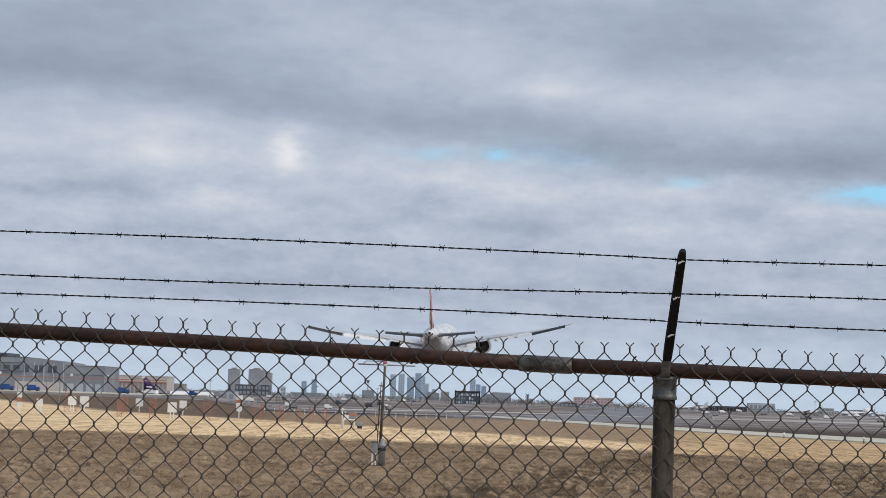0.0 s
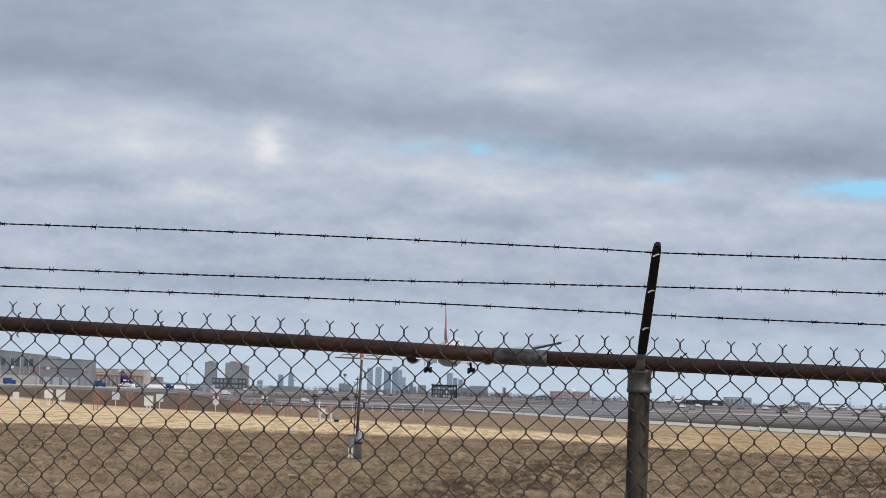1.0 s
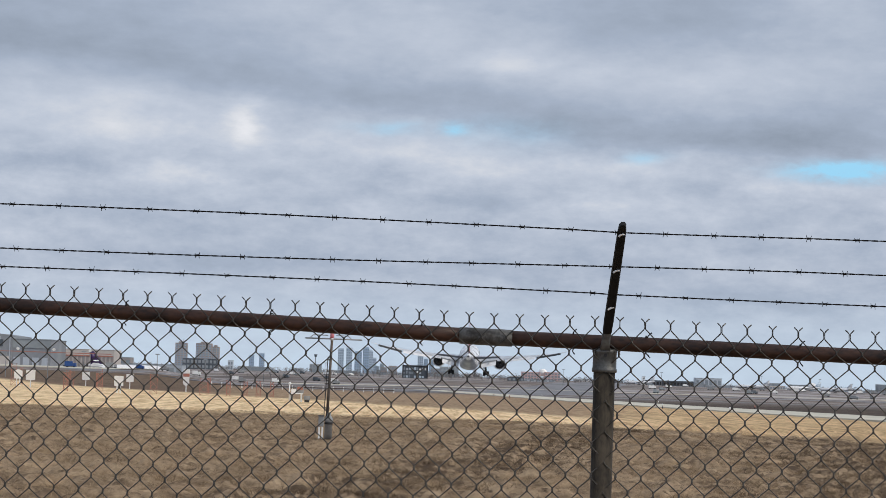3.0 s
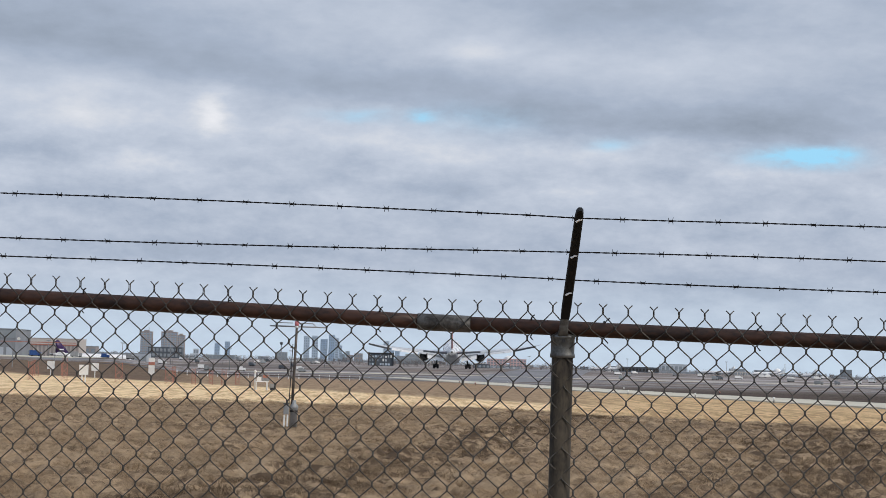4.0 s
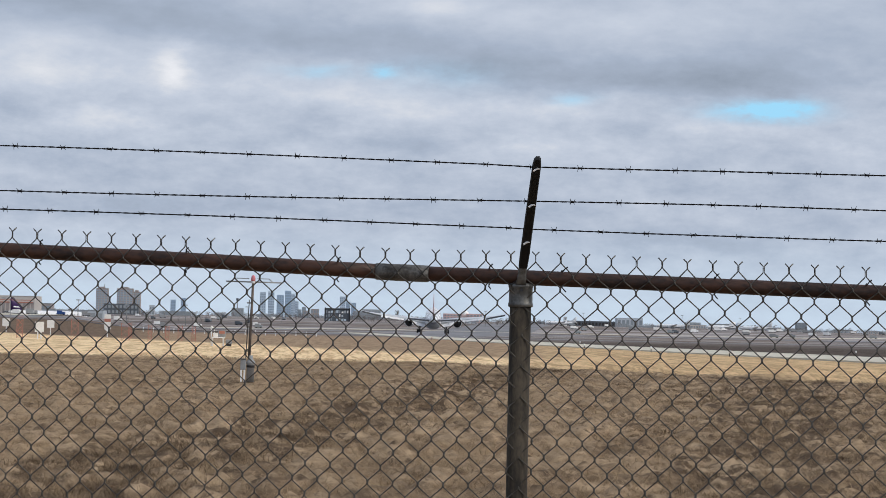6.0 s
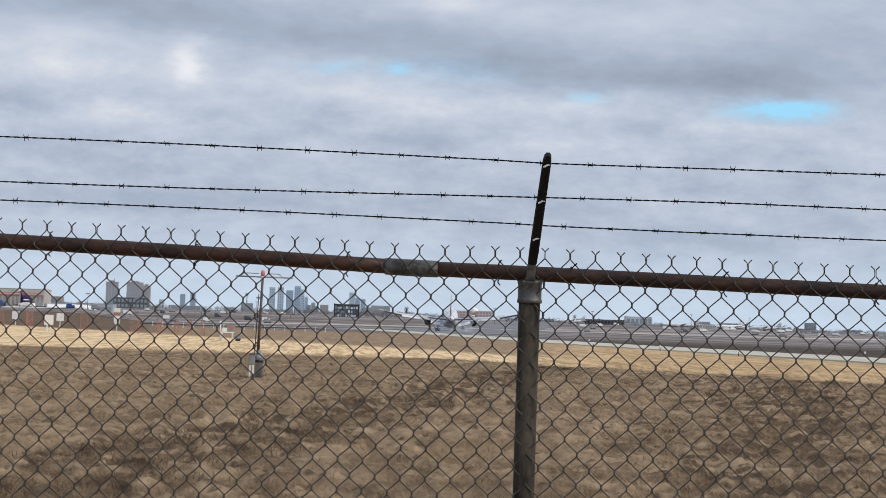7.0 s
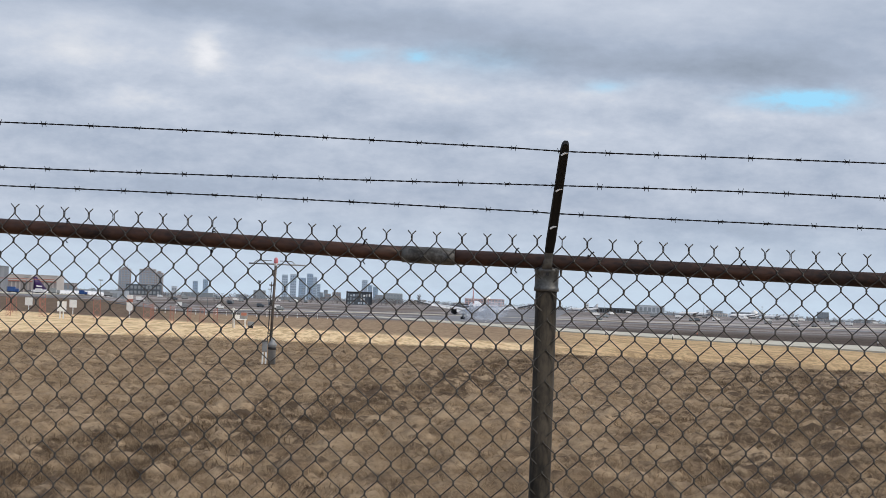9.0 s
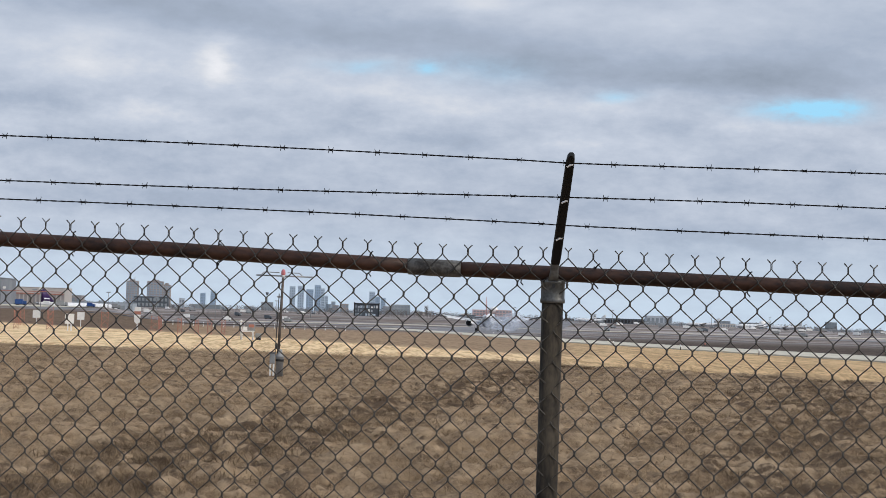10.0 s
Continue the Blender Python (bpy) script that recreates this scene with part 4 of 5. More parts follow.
def airliner(name, m, label, fin_mat, flying, emblem=True):
    """A wide-bodied twin jet; nose along +y, origin on the ground between the main wheels."""
    t = thing(name, m, label, "aircraft")
    ax = 5.5
    prof = [(31.0, -0.6, 0.15), (30.2, -0.45, 0.9), (28.6, -0.2, 1.8), (26, 0, 2.6), (22.5, 0.05, 3.0), (18, 0.05, 3.1), (-10, 0.05, 3.1), (-15, 0.25, 2.95), (-20, 0.75, 2.45), (-25, 1.35, 1.75), (-29, 1.85, 1.05), (-31.5, 2.1, 0.55), (-32.4, 2.15, 0.25)]
    body = part("fuselage", loft(BM(), [circle(y, ax + dz, r, 28) for y, dz, r in prof]), SKIN, t, "white rounded fuselage")
    bm = BM()
    loft(bm, [circle(y, ax - 2.0, r, 18, 0.6) for y, r in ((11, 0.6), (8, 2.4), (2, 3.1), (-4, 2.9), (-9, 1.4), (-11, 0.4))])
    part("belly_fairing", bm, BELLY_SHADE, t, "wing-root fairing in the belly's shade grey")
    # Lower shell over the white body; its grey is painted-in shade.
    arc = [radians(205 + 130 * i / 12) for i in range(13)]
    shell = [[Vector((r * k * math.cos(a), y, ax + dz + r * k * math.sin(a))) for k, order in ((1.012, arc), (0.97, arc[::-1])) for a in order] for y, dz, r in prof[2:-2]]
    part("belly_panel", loft(BM(), shell), BELLY_SHADE, body, "grey lower shell with the belly's shade in its colour")
    for sx in (-1, 1):
        pane = mesh_of("cabin_window", block(BM(), sx * 3.02 - 0.06, sx * 3.02 + 0.09, 0, 0.34, ax + 0.55, ax + 1.0), GLASS)
        for i in range(34):
            o = new("cabin_window", pane)
            o.parent = body
            o.matrix_basis = Matrix.Translation((0, 22 - i * 1.15, 0))
    part("cockpit_glass", block(BM(), -1.5, 1.5, 27.2, 28.6, ax + 0.9, ax + 1.5, 0.2), GLASS, body)
    part("tail_cone", tube(BM(), (0, -32.3, ax + 2.15), (0, -33.0, ax + 2.2), 0.3, 10, 0.16), DARK, t)
    # wings: root to raked tip, flexed upward
    for sx in (-1, 1):
        w = wing_mesh([(11.0, 13.5, 1.6, sx * 2.4, 4.0), (5.5, 8.6, 1.0, sx * 9.6, 5.5), (-1.2, 5.3, 0.62, sx * 19.5, 6.9), (-5.8, 3.2, 0.36, sx * 26.4, 8.1), (-8.6, 1.6, 0.2, sx * 29.3, 8.95), (-10.3, 0.4, 0.08, sx * 30.6, 9.4)])
        wing = part("wing", w, WING, t, "pale grey swept wing")
        if flying:
            part("inner_flap", flap_mesh(sx * 3.2, sx * 8.4, -1.6, -2.3, 3.85, 5.05, 2.3, 36), SKIN, wing, "lowered white flap")
            part("flaperon", flap_mesh(sx * 8.7, sx * 10.8, -2.5, -3.3, 5.2, 5.55, 1.0, 18), WING, wing)
            part("outer_flap", flap_mesh(sx * 11.6, sx * 20.5, -3.4, -6.9, 5.6, 6.95, 1.15, 30), SKIN, wing, "lowered white flap")
            part("aileron", flap_mesh(sx * 20.9, sx * 28.2, -7.0, -9.7, 6.85, 8.65, 0.8, 30), SHADE_GREY, wing, "drooped dark aileron")
        for x, y, z in ((6.2, -2.2, 4.5), (13.0, -4.2, 5.75), (17.5, -6.0, 6.5)):
            part("flap_fairing", loft(BM(), [circle(y + d, z - 0.35, r, 8, 0.8) for d, r in ((3.2, 0.08), (1.8, 0.38), (0, 0.42), (-2.4, 0.08))]), WING, wing).matrix_basis = Matrix.Translation((sx * x, 0, 0))
        # engine
        ex, ez, ey = sx * 9.6, 3.9, 10.5
        bm = BM()
        vs = [[bm.verts.new(p) for p in circle(y, 0, r, 24)] for y, r in [(1.6, 1.45), (2.5, 1.62), (2.75, 1.74), (2.5, 1.88), (1.3, 2.0), (-0.6, 1.97), (-2.9, 1.66), (-3.0, 1.58), (-1.9, 1.48)]]
        for a, b in zip(vs, vs[1:]):
            for i in range(24):
                bm.faces.new((a[i], b[i], b[(i + 1) % 24], a[(i + 1) % 24])).smooth = True
        eng = part("engine", bm, SKIN, t, "large white engine nacelle with a dark outlet")
        eng.matrix_basis = Matrix.Translation((ex, ey - 6.0, ez))
        bm = BM()
        for a in range(18):
            c, s = math.cos(a / 18 * 6.283), math.sin(a / 18 * 6.283)
            tube(bm, (0.3 * c, 1.7, 0.3 * s), (1.5 * c, 1.6, 1.5 * s), 0.16, 4, 0.2)
        part("fan", bm, DARK, eng)
        part("outlet", tube(BM(), (0, -2.6, 0), (0, -2.95, 0), 1.57, 24, 1.55), DARK, eng, "dark annular outlet")
        part("exhaust_cone", loft(BM(), [circle(y, 0, r, 18) for y, r in ((-2.9, 0.95), (-3.8, 0.85), (-4.4, 0.66), (-4.5, 0.52), (-5.2, 0.35), (-5.9, 0.08))]), DARK, eng)
        part("pylon", loft(BM(), [[Vector((dx, y, z)) for dx, z in ((-0.28, z0), (0.28, z0), (0.22, z1), (-0.22, z1))] for y, z0, z1 in ((2.0, 1.7, 1.95), (-1.5, 1.6, 2.0), (-5.5, 0.9, 1.7))]), WING, eng)
        # tailplane
        s = wing_mesh([(-22.2, 6.6, 0.62, sx * 0.9, ax + 1.55), (-27.6, 2.6, 0.25, sx * 9.6, ax + 2.35), (-28.9, 1.2, 0.1, sx * 10.4, ax + 2.43)])
        st = part("tailplane", s, WING, t)
        part("elevator", flap_mesh(sx * 1.6, sx * 9.4, -28.4, -30.0, ax + 1.6, ax + 2.33, 1.7, 11), SHADE_GREY, st, "elevator with its shade put into the colour")
        # main gear: three axles on a tilting bogie
        if flying:
            g = part("main_gear", tube(BM(), (sx * 5.5, 0.2, 0.9), (sx * 5.0, 0.8, 4.0), 0.3, 10), DARK, t, "main landing gear leg with six wheels")
            part("strut", tube(BM(), (sx * 5.5, 0.2, 1.6), (sx * 3.2, 0.8, 3.6), 0.13, 8), GREY_PAINT, g)
            part("bogie", tube(BM(), (sx * 5.5, 1.6, 0.75), (sx * 5.5, -1.6, 0.62), 0.34, 8), DARK, g)
            part("gear_door", block(BM(), sx * 6.35 - 0.06, sx * 6.35 + 0.06, -0.9, 1.7, 1.8, 3.9), SKIN, g)
            for wy in (1.45, 0.0, -1.45):
                for wx in (-0.62, 0.62):
                    wh = part("wheel", loft(BM(), [[Vector((x, r * math.cos(a), r * math.sin(a))) for a in [2 * math.pi * i / 20 for i in range(20)]] for x, r in ((-0.34, 0.45), (-0.34, 0.6), (-0.22, 0.68), (0.22, 0.68), (0.34, 0.6), (0.34, 0.45))]), RUBBER, g)
                    wh.matrix_basis = Matrix.Translation((sx * 5.5 + wx, wy, 0.67))
    # fin
    fin = [Vector((0, -19.2, ax + 2.8)), Vector((0, -28.2, ax + 11.8)), Vector((0, -31.6, ax + 11.8)), Vector((0, -30.2, ax + 2.4))]
    bm = BM()
    rings = []
    for k, th in ((0.0, 0.36), (0.5, 0.22), (1.0, 0.1)):
        a, b = fin[0].lerp(fin[1], k), fin[3].lerp(fin[2], k)
        rings.append([a, a.lerp(b, 0.25) + Vector((th, 0, 0)), a.lerp(b, 0.6) + Vector((th * 0.8, 0, 0)), b, a.lerp(b, 0.6) - Vector((th * 0.8, 0, 0)), a.lerp(b, 0.25) - Vector((th, 0, 0))])
    f = part("fin", loft(bm, rings), fin_mat, t, "tall swept coloured tail fin")
    part("rudder_edge", tube(BM(), fin[3] + Vector((0, -0.05, 0.2)), fin[2] + Vector((0, -0.05, -0.1)), 0.07, 6, 0.04), WING, f, "grey rudder edge")
    for sx in (-1, 1) if emblem else ():
        bm = BM()
        loft(bm, [[Vector((sx * x, -26.0 + 1.5 * math.cos(a), ax + 5.2 + 1.5 * math.sin(a))) for a in [2 * math.pi * i / 16 for i in range(16)]] for x in (0.24, 0.34)], smooth=False)
        part("emblem", bm, WHITE, f, "plain white round emblem")
    for sx in (-1, 1) if not emblem else ():
        part("fin_stripe", loft(BM(), [[Vector((sx * x, -23.6 - dy, ax + 4.9 + dz)) for dy, dz in ((0, 0), (4.6, 0.1), (5.0, 0.9), (0.7, 0.8))] for x in (0.30, 0.42)], smooth=False), WHITE, f, "plain pale bar")
    # nose gear
    if flying:
        g = part("nose_gear", tube(BM(), (0, 24, 0.9), (0, 24.3, 3.6), 0.16, 8), GREY_PAINT, t)
        for wx in (-0.35, 0.35):
            part("wheel", tube(BM(), (wx - 0.17, 24, 0.85), (wx + 0.17, 24, 0.85), 0.52, 18), RUBBER, g)
    return t


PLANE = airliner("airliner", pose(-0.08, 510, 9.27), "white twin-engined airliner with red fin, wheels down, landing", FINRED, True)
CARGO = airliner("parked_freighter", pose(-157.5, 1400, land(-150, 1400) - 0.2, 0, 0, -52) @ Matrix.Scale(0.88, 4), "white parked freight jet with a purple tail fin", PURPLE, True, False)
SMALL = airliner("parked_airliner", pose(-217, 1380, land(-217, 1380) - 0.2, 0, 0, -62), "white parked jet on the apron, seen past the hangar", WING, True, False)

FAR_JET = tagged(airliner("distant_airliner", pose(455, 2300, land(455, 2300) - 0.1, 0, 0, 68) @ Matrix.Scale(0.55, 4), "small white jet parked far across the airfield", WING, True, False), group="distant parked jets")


def smoke_puff(r, seed):
    bm = BM()
    bmesh.ops.create_icosphere(bm, subdivisions=4, radius=r)
    for v in bm.verts:
        d = v.co.normalized()
        v.co *= 1 + 0.5 * noise.noise(d * 1.7 + Vector((seed * 3.1, 0, 0))) + 0.22 * noise.noise(d * 4.1 + Vector((0, seed * 2.3, 0)))
        v.co.z *= 0.62
    for f in bm.faces:
        f.smooth = True
    return single("smoke_puff", bm, SMOKE, pose(55, 950, -20), "thin bluish-white tyre smoke over the runway", "smoke", "puffs of tyre smoke")


def smoke_trail():
    """Puffs low behind each bogie first, then higher and wider down the runway."""
    rng, puffs = random.Random(8), []
    for i in range(8):
        back = i / 7
        r = 3.4 + 2.4 * back
        dx = (-4.5 if i % 2 else 4.5) * (1 - 0.4 * back) + 4.0 * back
        puffs.append((smoke_puff(r, i), dx, -4 - 50 * back, 1.4 + 3.4 * back * rng.uniform(0.7, 1.2), 0.45 * back))
    return puffs


PUFFS = smoke_trail()


# ---- hangars, towers and other far buildings ----
GROUPS = {"low_building": "low buildings on the horizon", "skyline_tower": "towers of the skyline", "apartment_tower": "apartment towers", "airport_office": "airport offices", "freight_warehouse": "freight warehouses", "hotel": "hotel wings", "hangar_shed": "low sheds", "brick_office": "brick offices"}


def building(name, x, y, w, d, top, wall, label, cols=0, rows=0, roof=None, glass=GLASS, rz=0.0):
    """A block with a parapet roof, a plant room, and windows let into its front and side."""
    z0 = land(x, y) - 0.3
    h = top - z0
    t = thing(name, pose(x, y, z0, 0, 0, rz), label, "building", GROUPS.get(name, ""))
    part("wall", block(BM(), -w / 2, w / 2, -d / 2, d / 2, 0, h), wall, t)
    part("roof", block(BM(), -w / 2 - 0.2, w / 2 + 0.2, -d / 2 - 0.2, d / 2 + 0.2, h, h + max(0.3, h * 0.012)), roof or GREY_WALL, t)
    if cols and rows:
        cw, rh = w / cols, h * 0.94 / rows
        me = mesh_of("window", block(BM(), -cw * 0.32, cw * 0.32, -0.25, 0.05, -rh * 0.3, rh * 0.3), glass)
        for i in range(cols):
            for j in range(rows):
                o = new("window", me)
                o.parent = t
                o.matrix_basis = pose(-w / 2 + cw * (i + 0.5), -d / 2, h * 0.03 + rh * (j + 0.5))
    return t


def hangars():
    y = 1100
    h = 14.4 - land(-216, y) + 0.3
    t = building("hangar", -216, y, 42, 60, 14.4, CLAD_GREY, "large grey metal-clad hangar with a dark flat roof", 0, 0, DARK_WALL)
    part("roof_unit", block(BM(), -16, 12, -24, 10, h, h + 2.0), DARK_WALL, t)
    part("cladding_band", block(BM(), -21.2, 21.2, -30.3, -30.0, h - 2.4, h - 0.1), GREY_WALL, t, "darker band of cladding under the roof")
    part("hangar_door", block(BM(), -18, 8, -30.35, -30.0, 0, 8.2), TAN_WALL, t, "pale sliding doors")
    for i in range(6):
        part("door_rib", block(BM(), -18.2 + i * 5.2, -17.8 + i * 5.2, -30.6, -30.3, 0, 8.2), CLAD_GREY, t)
    for i in range(9):
        part("window", block(BM(), -19.5 + i * 4.5, -16.6 + i * 4.5, -30.35, -29.9, h - 5.4, h - 3.6), DARK_WALL, t, "dark high window")
    part("pipe_rail", block(BM(), -21.1, 21.1, -30.7, -30.4, 9.1, 9.5), DARK_WALL, t)
    z = land(-187, y) - 0.3
    t = thing("curved_hangar", pose(-187.5, y + 2, z), "grey hangar with a curved roof and high windows", "building")
    e = 12.5 - z
    bm = BM()
    arc = [(-12, 0), (-12, e)] + [(-12 + 24 * i / 10, e + 1.7 * math.sin(math.pi * (0.35 + 0.6 * i / 10))) for i in range(11)] + [(12, e), (12, 0)]
    loft(bm, [[Vector((px, py, pz)) for px, pz in arc] for py in (-30, 30)], smooth=False)
    part("wall", bm, CLAD_GREY, t)
    for i in range(3):
        part("window", block(BM(), -9 + i * 6.5, -5.0 + i * 6.5, -30.3, -29.9, e - 4.8, e - 1.6), DARK_WALL, t, "dark high window")
        part("window_frame", block(BM(), -7.15 + i * 6.5, -6.85 + i * 6.5, -30.4, -30.2, e - 4.8, e - 1.6), CLAD_LIGHT, t)
    for i in range(6):
        part("cladding_rib", block(BM(), -12 + i * 4.6, -11.6 + i * 4.6, -30.25, -29.95, 0, e - 0.2), CLAD_LIGHT, t)
    part("loading_dock", block(BM(), -11, 11, -32.5, -30.0, 0, 4.6), TAN_WALL, t, "pale low loading dock")
    t = building("hangar_annex", -166.8, y, 18.6, 50, 11.3, CLAD_GREY, "lower grey hangar annex", 0, 0, GREY_WALL)
    part("cladding_band", block(BM(), -9.4, 9.4, -25.3, -25.0, 8.6, 12.1), GREY_WALL, t, "darker band of cladding under the roof")
    for i in range(4):
        part("dock_door", block(BM(), -8 + i * 4.4, -5 + i * 4.4, -25.3, -25.0, 0.3, 4.2), CLAD_LIGHT, t, "pale roller door")
    t = building("cargo_terminal", -205, 1560, 44, 40, 9.9, TAN_WALL, "long low tan freight terminal building", 16, 1, TAN_WALL, BROWN_WALL)
    part("sign_band", block(BM(), -21, 21, -20.5, -20.0, 12.4, 13.1), ORANGE, t, "faded orange band")
    building("cargo_shed", -165, 1620, 44, 30, 1.4, CLAD_LIGHT, "low pale freight shed", 9, 1, GREY_WALL, GREY_WALL)
    building("cargo_office", -190, 1640, 16, 20, 5.6, BROWN_WALL, "low brown office beside the freight sheds", 4, 2)


hangars()


def apartment(x, y, w, d, top, cols, rows, label):
    t = building("apartment_tower", x, y, w, d, top, BROWN_WALL, label, cols, rows, BROWN_WALL, HAZE_GLASS)
    h = top - land(x, y)
    part("plant_room", block(BM(), -w * 0.22, w * 0.2, -d * 0.3, d * 0.3, h, h + 3.0), BROWN_WALL, t)
    for i in range(1, cols):
        part("pier", block(BM(), -w / 2 + w / cols * i - 0.35, -w / 2 + w / cols * i + 0.35, -d / 2 - 0.8, -d / 2, 0, h), PIER, t)
    return t


a = apartment(-313.8, 3500, 17.3, 20, 35, 4, 10, "tall brown-grey apartment tower with a roof mast")
part("roof_mast", tube(BM(), (3, 0, 38), (3, 0, 45.2), 0.7, 6, 0.3), GREY_WALL, a)
apartment(-279, 3500, 24, 22, 35.4, 5, 10, "broad brown-grey apartment tower")
apartment(-262.5, 3512, 11.5, 20, 31, 3, 9, "narrow stepped brown-grey apartment tower")
building("office_block", -243.7, 3000, 44.5, 25, 10.6, DARK_WALL, "dark flat-roofed office block below the towers", 9, 2, DARK_WALL, GREY_WALL)
building("white_building", -203.9, 3000, 6.7, 12, 9.5, CLAD_LIGHT, "small white building among trees", 2, 2)
building("low_office", -178, 3100, 40, 20, 2.5, GREY_WALL, "long low grey building among trees", 8, 1)

# Far towers: the haze over them sits in wall and pane colours.
for x, w, top, m, lab in ((-265.1, 10, 25.4, BLUE_HAZE, "distant blue glass tower"), (-245.2, 10, 29.3, BLUE_HAZE, "distant blue glass tower"),
                          (-89.9, 11.4, 44.1, PALE_HAZE, "pale blue-grey high-rise tower in the skyline"), (-73.4, 12.0, 45.7, PALE_HAZE, "pale blue-grey high-rise tower in the skyline"),
                          (-55.5, 14.0, 39.4, BLUE_HAZE, "blue glass high-rise tower in the skyline"), (-40.5, 12.0, 47.8, BLUE_HAZE, "tall blue glass high-rise tower in the skyline"), (-30.5, 7.5, 42.0, PALE_HAZE, "pale stepped high-rise tower in the skyline"),
                          (-23.0, 6.8, 28.0, PALE_HAZE, "pale slim tower in the skyline"), (-8.7, 8, 17.1, GREY_WALL, "grey mid-rise block in the skyline"), (-18, 9, 12, GREY_WALL, "grey mid-rise block in the skyline"),
                          (67.1, 11.1, 39.1, PALE_HAZE, "pale blue high-rise tower behind the striped building"), (78, 9, 29.5, BLUE_HAZE, "blue glass tower behind the striped building"), (89, 9.5, 27, BLUE_HAZE, "blue glass tower behind the striped building")):
    building("skyline_tower", x, 4500, w, 12, top, m, lab, 3, 9, m, HAZE_GLASS)

t = building("terminal_tower", -107.9, 3500, 18.2, 15, 9.5, GREY_WALL, "grey low block carrying a slender control tower", 4, 2)
part("tower_shaft", tube(BM(), (-0.5, 0, 12.2), (-0.5, 0, 24.2), 0.9, 10, 0.7), GREY_WALL, t)
part("tower_cab", tube(BM(), (-0.5, 0, 24.2), (-0.5, 0, 28.2), 1.6, 12, 2.7), DARK_WALL, t, "dark control cab")
building("brick_office", 9.9, 3500, 13, 15, 10.8, BROWN_WALL, "low brown brick office", 3, 2)
building("brick_office", -3.0, 3500, 9, 15, 8.2, BROWN_WALL, "small brown brick office", 2, 2)

def framed_building():
    """A dark steel frame round a front of pale and dark panels, set unevenly."""
    rng, x, y = random.Random(3), 25.4, 2000
    top = 7.9
    h = top - land(x, y) + 0.3
    t = building("framed_building", x, y, 22.3, 16, top, DARK_WALL, "dark steel-framed building with pale and dark front panels", 0, 0, DARK_WALL)
    for i in range(9):
        for j in range(3):
            k = 2.3 * i - 9.2
            if rng.random() < 0.85:
                part("front_panel", block(BM(), k - 0.95, k + rng.uniform(0.2, 0.95), -8.3, -8.0, h * (0.06 + 0.30 * j), h * (0.06 + 0.30 * j) + h * rng.uniform(0.12, 0.24)), rng.choice((CLAD_LIGHT, PALE_HAZE, WHITE, GLASS)), t, "pale front panel")
    for px in (-11.0, 10.2):
        part("end_column", block(BM(), px, px + 0.8, -9.0, -8.0, 0, h + 0.8), DARK, t)
    part("roof_beam", block(BM(), -11.0, 11.0, -9.0, -8.2, h - 0.7, h), DARK, t)


framed_building()
building("airport_office", 96.5, 3500, 28.6, 18, 12.2, GREY_WALL, "grey office block beyond the airfield", 6, 3)
building("airport_office", 72, 3300, 14, 18, 8.5, CLAD_GREY, "light grey office block beyond the airfield", 4, 2)

t = building("hotel", 190, 3000, 24, 18, 7.6, PINK_WALL, "red-brick hotel wing with rows of windows", 6, 3, PINK_WALL)
t = building("hotel", 219, 3006, 21, 18, 7.9, PINK_WALL, "red-brick hotel wing with a white roof dome", 5, 3, PINK_WALL)
bm = BM()
loft(bm, [[Vector((-12.5 + r * math.cos(a), r * math.sin(a), z)) for a in [2 * math.pi * i / 16 for i in range(16)]] for r, z in ((5.6, 6.0), (5.6, 11.2), (5.0, 13.4), (3.2, 15.1), (0.8, 15.8))])
part("dome", bm, WHITE, t, "white rounded roof structure")
building("terminal_pier", 310.5, 2500, 52.6, 20, 1.9, DARK_WALL, "long dark glazed terminal pier", 14, 1, DARK_WALL, DARK)
building("stair_tower", 281.6, 2490, 3.2, 6, 5.6, WHITE, "slim white stair tower at the pier's end", 1, 3)
building("freight_warehouse", 494.7, 3500, 39.8, 25, 8.0, CLAD_LIGHT, "pale box-shaped freight warehouse", 6, 1, GREY_WALL)
building("hangar_shed", 150, 2300, 40, 20, -1.2, CLAD_LIGHT, "low pale shed with a dark roof", 6, 1, DARK_WALL)
building("hangar_shed", 128, 2250, 16, 16, 0.4, DARK_WALL, "low dark shed with a flat roof", 4, 1, DARK_WALL)
building("airport_office", 645, 3800, 24, 20, 3.8, GREY_WALL, "grey office block beyond the airfield", 5, 2)
building("airport_office", 690, 3800, 30, 20, 2.6, GREY_WALL, "grey office block beyond the airfield", 6, 2)
building("skyline_tower", 938, 4300, 19.5, 15, 8.4, GREY_WALL, "lone grey tower beyond the airfield", 4, 6)
building("airport_office", 949, 4000, 31.3, 18, -2.6, GREY_WALL, "low grey office block beyond the airfield", 6, 1)
building("freight_warehouse", 800, 3600, 120, 30, -4.5, CLAD_LIGHT, "long pale low freight warehouse", 14, 1, CLAD_GREY)
building("freight_warehouse", 400, 2900, 90, 30, -2.0, CLAD_GREY, "long grey low freight warehouse", 12, 1, CLAD_LIGHT)
t = thing("radar_dome", pose(563, 3000, land(563, 3000)), "white radar dome on a drum", "radar dome")
part("drum", tube(BM(), (0, 0, -0.3), (0, 0, 3), 3.6, 14), CLAD_LIGHT, t)
bm = BM()
loft(bm, [[Vector((r * math.cos(a), r * math.sin(a), z)) for a in [2 * math.pi * i / 16 for i in range(16)]] for r, z in ((4.2, 3), (5.2, 5), (5.2, 6.8), (4.4, 9), (2.6, 10.6), (0.5, 11.2))])
part("dome", bm, WHITE, t)


